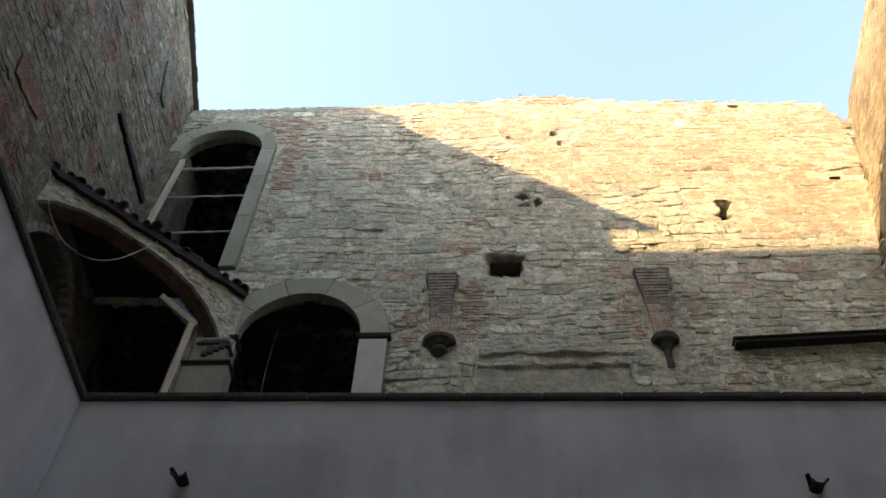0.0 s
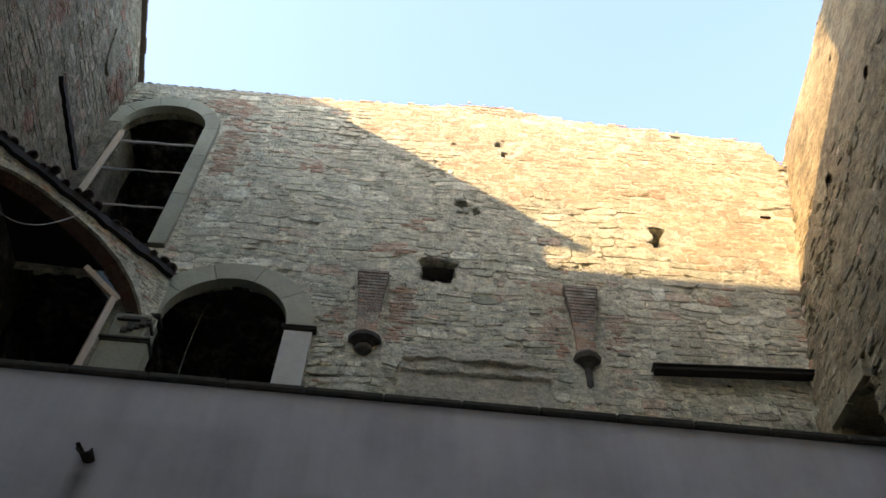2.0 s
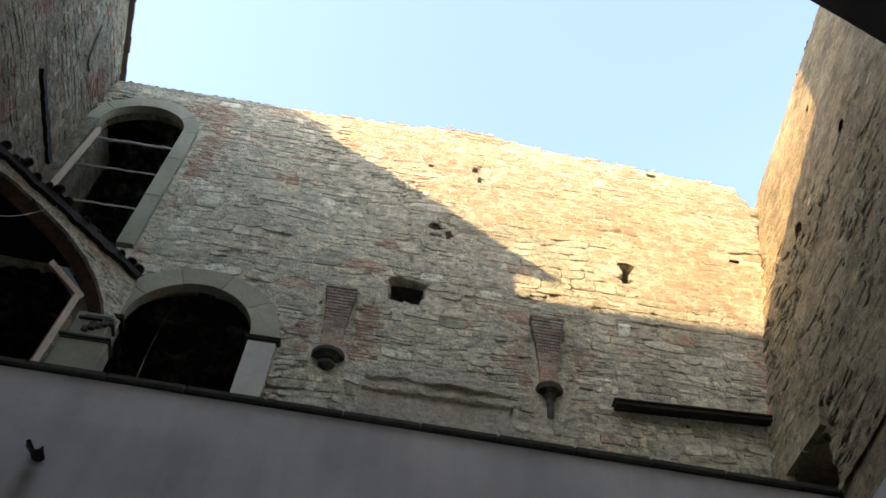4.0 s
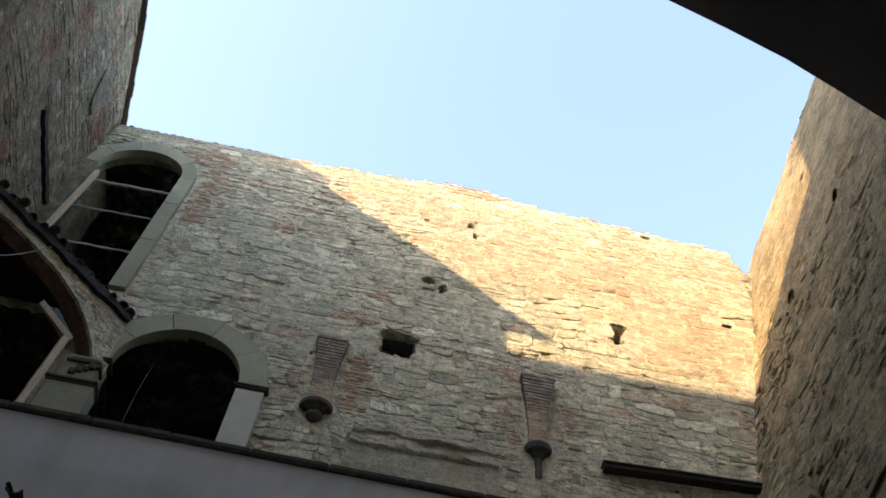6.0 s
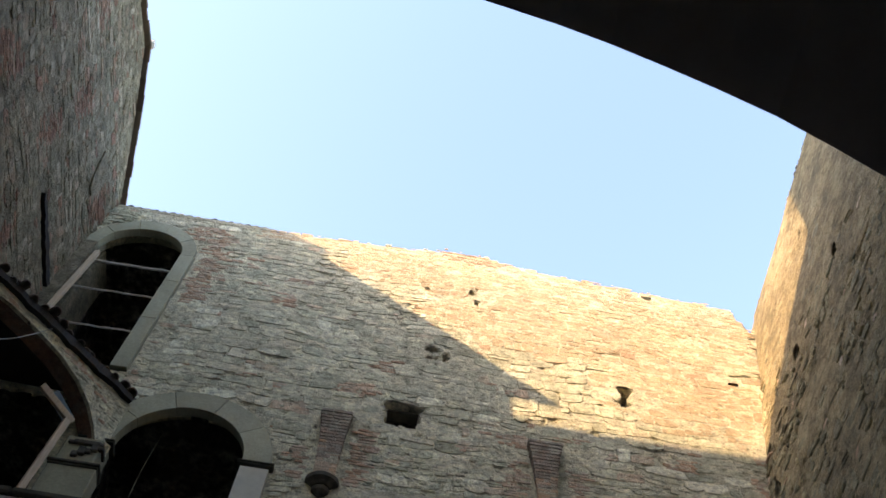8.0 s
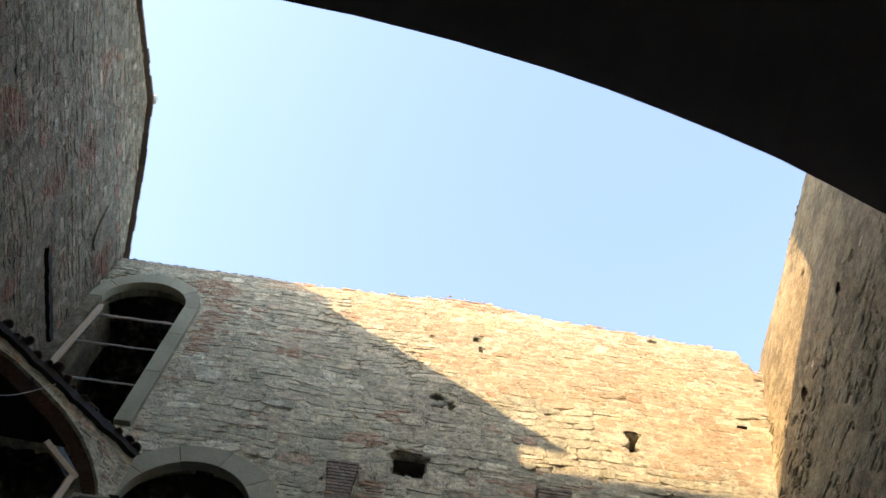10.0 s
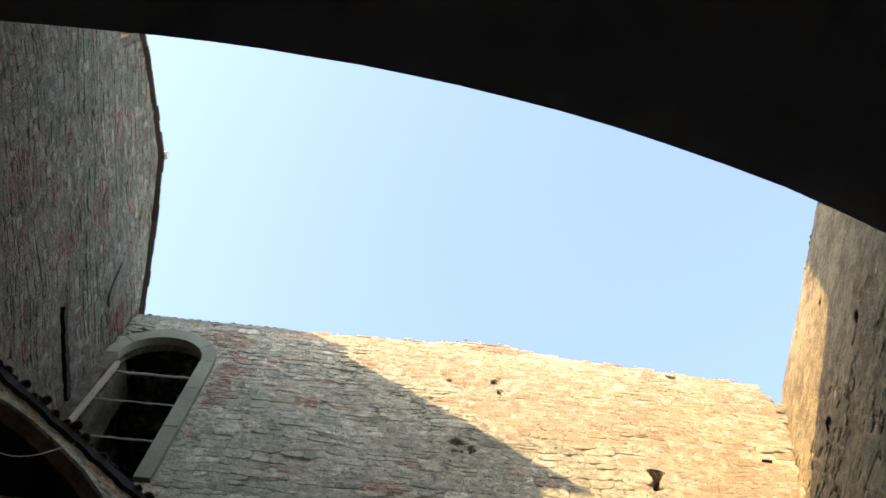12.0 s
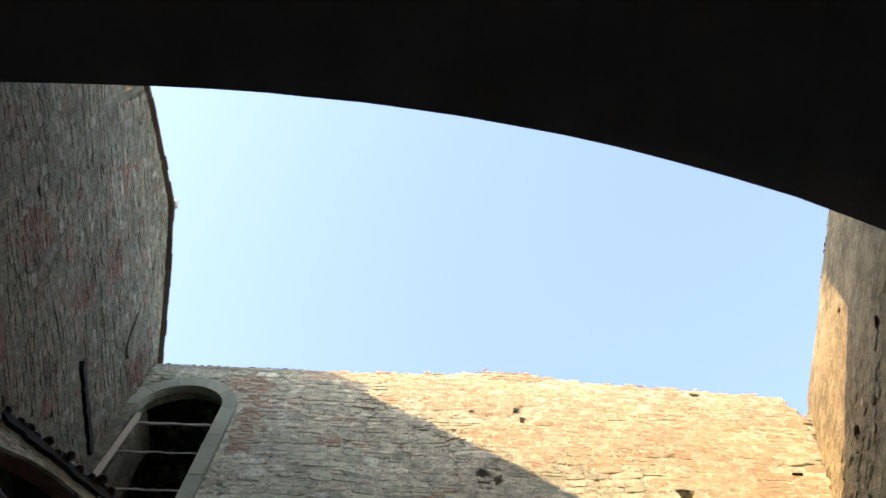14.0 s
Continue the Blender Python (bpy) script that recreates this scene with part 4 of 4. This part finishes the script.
tagged(finish("trim_mortar_patch", bm, MORTAR_BROWN), "smooth grey mortar patch on the gable wall", "plaster", kind="structure")

# ---- roof edges ----
verge = tagged(new("roof_verge"), "dark tiled verge along the gable wall", "roof edge", kind="structure")
pts = [(3.25, 21.6), (3.75, 21.78), (4.47, 22.1), (5.88, 22.58), (6.82, 22.85), (7.86, 22.42), (8.93, 21.9), (10.2, 21.17)]
for (y0, z0), (y1, z1) in zip(pts, pts[1:]):
    n = max(1, round(math.hypot(y1 - y0, z1 - z0) / 0.36))
    for k in range(n):
        a, b = k / n, (k + 1) / n
        p, q = (y0 + (y1 - y0) * a, z0 + (z1 - z0) * a), (y0 + (y1 - y0) * b, z0 + (z1 - z0) * b)
        j = rng.uniform(-0.02, 0.02)
        bm = plank((-6.98 + j, p[0], p[1] + 0.03), (-6.98 + j, q[0], q[1] + 0.03), 0.42, 0.055 + rng.uniform(0, 0.02), (1, 0, 0))
        part("verge_tile", bm, TILE, verge)
tagged(finish("ridge_stone", box(bmesh.new(), (-6.95, 6.72, 22.9), (-6.72, 6.92, 23.08), None, 0.03), WHITE), "small pale stone at the ridge of the gable", "ridge stone")
for side, pts2 in (("front", ((3.25, 21.6), (6.82, 22.85))), ("rear", ((6.82, 22.85), (10.9, 20.75)))):
    (y0, z0), (y1, z1) = pts2
    bm = plank((-11.5, y0, z0 + 0.1), (-11.5, y1, z1 + 0.1), 8.4, 0.12, (1, 0, 0))
    tagged(finish("roof_gable_" + side, bm, TILE), "tiled slope of the gable house roof", "roof", kind="structure")

coping = tagged(new("tile_coping"), "row of grey tiles capping the shaded stone wall", "wall coping", kind="structure")
for k in range(18):
    x = -6.75 + k * 0.19
    lay_tile((x, 10.0 + rng.uniform(-0.01, 0.015), line(BACK_TOP, x) - 0.015 + rng.uniform(-0.015, 0.015)), Matrix.Rotation(radians(8), 4, "X") @ Matrix.Rotation(rng.uniform(-0.05, 0.05), 4, "Z"), coping, 0.85, GREY_TILE_MESH)
bm = bmesh.new()
for k in range(12):
    x = -6.85 + k * 0.29
    box(bm, (x, 9.985 + rng.uniform(0, 0.01), 20.85), (x + 0.29, 10.3, line(BACK_TOP, x) + 0.035 + rng.uniform(-0.012, 0.012)), None, 0.012)
part("mortar_bed", bm, MORTAR_GREY, coping)
eaves = tagged(new("right_wall_coping"), "dark uneven tiles along the top of the leaning wall", "wall coping", kind="structure")
for k in range(26):
    y = 4.4 + k * 0.135
    z = line(RIGHT_TOP, -y)
    lay_tile((3.57 + 0.2 * z - 0.01 + rng.uniform(-0.02, 0.02), y, z - 0.05 + rng.uniform(-0.02, 0.02)), Matrix.Rotation(radians(-90) + rng.uniform(-0.1, 0.1), 4, "Z") @ Matrix.Rotation(radians(6), 4, "X"), eaves, 0.65, GREY_TILE_MESH)

# crumbling masonry in the corner of the leaning wall
crumble = tagged(new("corner_masonry"), "crumbling quoin stones in the sunlit corner", "quoin stones")
z = 11.9
while z < 17.4:
    h = rng.uniform(0.07, 0.24)
    if rng.random() < 0.6:
        x = 3.57 + 0.2 * z
        bm = box(bmesh.new(), (x - rng.uniform(0.005, 0.05), 10 - rng.uniform(0.06, 0.32), z), (x + 0.25, 10.0, z + h), None, min(0.03, h * 0.3))
        for vert in bm.verts:
            vert.co += Vector([rng.uniform(-0.012, 0.012) for _ in range(3)])
        # above the shadow's edge the stones take the sunlit colour
        part("stone", bm, STONE_SUNLIT if z > 15.2 else (BRICK if rng.random() < 0.35 else STONE), crumble)
    z += h + rng.uniform(0.0, 0.25)

lintel = tagged(new("side_door_lintel"), "smooth grey stone lintel leaning over the side doorway", "lintel")
for a, b in (((-9.35, 11.12), (-8.75, 11.0)), ((-8.73, 11.0), (-8.1, 10.86))):
    block(RIGHT, [a, b, (b[0] - 0.02, b[1] + 0.36), (a[0], a[1] + 0.36)], 0.25, 0.05, STONE_OCHRE, lintel, "lintel_stone")

tagged(finish("wall_reveal", box(bmesh.new(), (-6.9, 10.405, 14.89), (-6.62, 11.3, 19.6), None, 0.03), MORTAR_BROWN), "rough inner reveal of the tall window", "wall", kind="structure")

# added lining: darkens the square hole's reveals as shade would
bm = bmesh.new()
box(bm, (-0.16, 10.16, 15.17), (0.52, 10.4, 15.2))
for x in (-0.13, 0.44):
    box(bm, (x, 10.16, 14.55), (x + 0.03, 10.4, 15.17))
tagged(finish("trim_hole_lining", bm, SHADE_STONE), "dark lining added for the shade in the square hole", "lining", kind="structure")

# out of view: added to keep the sun off the back wall's upper left
chimney = tagged(new("chimney"), "unseen brick stack added on the gable roof to cast shade", "chimney")
part("stack", box(bmesh.new(), (-8.9, 5.65, 22.4), (-8.3, 7.3, 23.98), None, 0.02), BRICK, chimney)
part("cap", box(bmesh.new(), (-8.98, 5.58, 23.98), (-8.22, 7.38, 24.1), None, 0.02), TILE_GREY, chimney, "grey stone cap")

# ---- the walls' masonry ----
def outside(loops):
    return lambda u, v: not any(inside(loop, u, v) for loop in loops)


def fat(cx, half, v0, spring, rise):
    return arch(cx, half, v0, spring, rise, 12)


back_free = outside([fat(-3.17, 1.45, 9, 13.05, 1.52), fat(-5.74, 1.15, 14.9, 19.06, 1.22), [(-7, 9), (-4.2, 9), (-4.2, 13.2), (-4.95, 13.9), (-7, 14.0)],
                     [(-1.17, 12.5), (-0.64, 12.5), (-0.64, 14.55), (-1.17, 14.55)], [(2.36, 12.3), (2.91, 12.3), (2.91, 14.58), (2.36, 14.58)], [(-0.35, 11.2), (1.98, 11.2), (1.98, 12.42), (-0.35, 12.42)],
                     SQUARE_HOLE, *HOLES_A, *HOLES_B, *SLITS])
red = spots([(-4.25, 18.6, 0.3, 1.3), (-4.5, 20.2, 0.6, 0.35), (-0.75, 15.4, 0.5, 0.2), (-0.5, 13.7, 0.28, 0.75), (-1.3, 13.4, 0.2, 0.5), (2.2, 13.6, 0.26, 0.85), (3.05, 13.5, 0.2, 0.6),
             (2.15, 14.65, 0.3, 0.15), (-1.5, 14.65, 0.2, 0.14), (1.2, 21.1, 0.9, 0.3), (6.4, 13.9, 0.25, 0.8), (-2.4, 18.0, 0.3, 0.2), (-0.3, 16.2, 0.2, 0.25), (5.0, 14.6, 0.3, 0.2)])
# the wall's sunlit zone, where warm sunlit colours replace the grey ones
ochre = spots([(4.0, 19.2, 4.0, 1.9), (5.5, 16.8, 2.2, 1.2), (0.5, 20.2, 2.2, 0.9), (-2.2, 20.8, 1.5, 0.25)])


def back_kind(u, v):
    if red(u, v):
        return "brick"
    if ochre(u, v):
        return "brick_ochre" if noise.noise((u * 0.5, v * 1.6, 2.0)) > 0.2 else "ochre"
    return "brick" if rng.random() < 0.025 else "stone"


MATS = {"stone": STONE, "ochre": STONE_SUNLIT, "brick": BRICK, "brick_ochre": BRICK_SUNLIT, "brown": STONE_BROWN, "right": STONE_OCHRE, "brick_dark": BRICK_DARK}


def fractal(u, v, k):
    return noise.noise((u * 2.2, v * 2.8, k)) + 0.7 * noise.noise((u * 6, v * 7.5, k + 3)) + 0.45 * noise.noise((u * 15, v * 18, k + 5))


def crevice(u, v, k, most):
    """Gaps where the mortar has fallen out."""
    return most * min(max((noise.noise((u * 1.1, v * 1.3, k)) + 0.9 * noise.noise((u * 4.5, v * 6, k + 2)) - 0.5) * 4, 0.0), 1.0)


def masonry(face, wall, span, keep, sort, size, joint, depth, near, bare, chips):
    """One wall's stones, its patches of brick and the chips wedged into its joints."""
    u0, u1, v0, v1 = span
    cells = []
    for u, v, ring in fieldstones(rng, u0, u1, v0, v1, size, joint):
        kind = sort(u, v)
        if kind.startswith("brick") and rng.random() > chips:
            continue
        if all(keep(a, b) for a, b in ring) and noise.noise((u * 0.9, v * 0.9, 5.5)) * 0.5 + rng.random() > bare(u, v):
            cells.append((u, v, ring, kind))
    lay_cells(face, cells, MATS, wall, rng, near, depth)
    rows = [p for p in courses(rng, u0, u1, v0, v1, keep, sort) if p[6].startswith("brick")]
    for k in range(int((u1 - u0) * (v1 - v0) * 18)):
        u, v = rng.uniform(u0, u1), rng.uniform(v0, v1)
        kind = sort(u, v)
        if noise.noise((u * 0.8, v * 0.8, 8.5)) + rng.uniform(-0.5, 0.5) > -0.1 and keep(u, v) and not kind.startswith("brick_o"):
            deep = rng.uniform(0.003, 0.006) if kind == "ochre" or (kind == "right" and plain(u, v) > 0.3) else rng.uniform(0.006, 0.018)
            rows.append((u, v, rng.uniform(0.035, 0.11), rng.uniform(0.02, 0.05), deep, rng.uniform(-0.3, 0.3), kind))
    lay(face, rows, MATS, wall, rng, lambda u, v: False)


def back_size(u, v):
    if ochre(u, v):
        return 0.42, 0.13
    big = 0.5 + 0.5 * noise.noise((u * 0.6, v * 0.6, 1.7))
    if 14.0 < v < 17.6:
        return 0.25 + 0.26 * big, 0.18 + 0.12 * big
    return 0.17 + 0.18 * big, 0.12 + 0.09 * big


def back_depth(u, v):
    return rng.choice((0.001, 0.002, 0.003, 0.005)) if ochre(u, v) else rng.choice((0.003, 0.004, 0.006, 0.008, 0.012, 0.018)) * (1.25 if v < 14.5 else 0.9)


def back_keep(u, v):
    return back_free(u, v) and v < line(BACK_TOP, u) + 0.05 and u < 6.75 + 0.2 * (v - 15.4)


def back_mortar(u, v):
    flat = 0.3 if ochre(u, v) else 1.0
    return (-0.007 if red(u, v) else -0.001) + (0.0025 + 0.003 * flat) * fractal(u, v, 1.5) - crevice(u, v, 12.5, 0.04 * flat) - (crevice(u * 1.7, v * 1.7, 21.5, 0.03) if v < 15.5 else 0.0)


masonry(BACK, wall_back, (-6.85, 7.3, 10.9, 21.5), back_keep, back_kind, back_size, 0.008, back_depth, lambda u, v: -1.2 < u < 2.6 and 13.0 < v < 17.2, lambda u, v: 0.06, 0.04)
skin(BACK, -6.84, 7.3, 10.95, 21.35, lambda u, v: back_free(u, v) and v < line(BACK_TOP, u) - 0.06 and u < 6.68 + 0.2 * (v - 15.4), back_mortar, 0.034, MORTAR, wall_back, "mortar_coat")

left_red = spots([(9.3, 19.9, 0.55, 0.7), (6.2, 13.0, 0.6, 0.8), (6.9, 17.5, 0.3, 0.5), (7.0, 19.2, 0.35, 0.5), (5.2, 16.0, 0.4, 0.6), (5.4, 20.3, 0.4, 0.4), (8.2, 15.6, 0.3, 0.25)])
left_free = outside([arch(8.75, 1.24, 9.0, 12.3, 1.55, 10), [(7.2, 13.2), (10, 13.2), (10, 14.6), (7.2, 14.3)], [(8.0, 17.02), (10, 16.98), (10, 17.26), (8.0, 17.3)], [(8.75, 19.4), (9.1, 19.4), (9.1, 20.6), (8.4, 20.2)]])


def left_keep(u, v):
    return left_free(u, v) and v < (line(LEFT_TOP, u) - 0.04 if u > 3.9 else 20.4)


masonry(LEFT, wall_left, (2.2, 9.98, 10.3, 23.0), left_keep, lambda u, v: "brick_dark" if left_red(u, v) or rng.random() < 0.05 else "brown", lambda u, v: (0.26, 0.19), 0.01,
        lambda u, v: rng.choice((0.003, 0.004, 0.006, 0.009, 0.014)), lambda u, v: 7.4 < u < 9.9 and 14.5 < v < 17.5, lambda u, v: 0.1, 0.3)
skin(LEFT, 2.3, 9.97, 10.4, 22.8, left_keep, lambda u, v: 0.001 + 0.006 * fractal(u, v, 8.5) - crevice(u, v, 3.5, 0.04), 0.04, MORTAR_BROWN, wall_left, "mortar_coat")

right_free = outside([SIDE_DOOR, [(-9.4, 10.8), (-8.0, 10.7), (-8.05, 11.3), (-9.4, 11.55)], *R_HOLES])


def plain(u, v):
    """How far the leaning wall is smooth render, up towards its top, in place of bare stones."""
    return min(max((v - 16.0 + 0.35 * (u + 8) + 0.8 * noise.noise((u * 0.8, v * 0.6, 6.5))) * 0.8, 0.0), 1.0)


def right_keep(u, v):
    return right_free(u, v) and 9.45 < v < line(RIGHT_TOP, u) - 0.05


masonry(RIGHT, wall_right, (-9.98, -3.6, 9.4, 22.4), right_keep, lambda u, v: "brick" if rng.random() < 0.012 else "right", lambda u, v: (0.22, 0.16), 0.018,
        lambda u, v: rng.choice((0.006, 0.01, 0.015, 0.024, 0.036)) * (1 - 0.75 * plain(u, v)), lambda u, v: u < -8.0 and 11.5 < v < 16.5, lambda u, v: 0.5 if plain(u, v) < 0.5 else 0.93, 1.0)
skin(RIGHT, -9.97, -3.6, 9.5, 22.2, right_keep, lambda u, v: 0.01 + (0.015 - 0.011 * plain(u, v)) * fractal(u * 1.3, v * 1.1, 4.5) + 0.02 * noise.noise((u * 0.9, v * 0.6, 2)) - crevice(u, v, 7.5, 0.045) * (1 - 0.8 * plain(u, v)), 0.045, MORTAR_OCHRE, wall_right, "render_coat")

rows = courses(rng, 0.05, 3.5, 13.2, 14.25, lambda u, v: line(SOFFIT, u) + 0.02 < v < 14.3 - 0.072 * (u + 0.25), lambda u, v: "brick" if rng.random() < 0.12 else "stone", 0.06, 0.12, 0.06, 0.2, 0.2, 1.5)
lay(DIAG, rows, MATS, corner_arch, rng, lambda u, v: False)
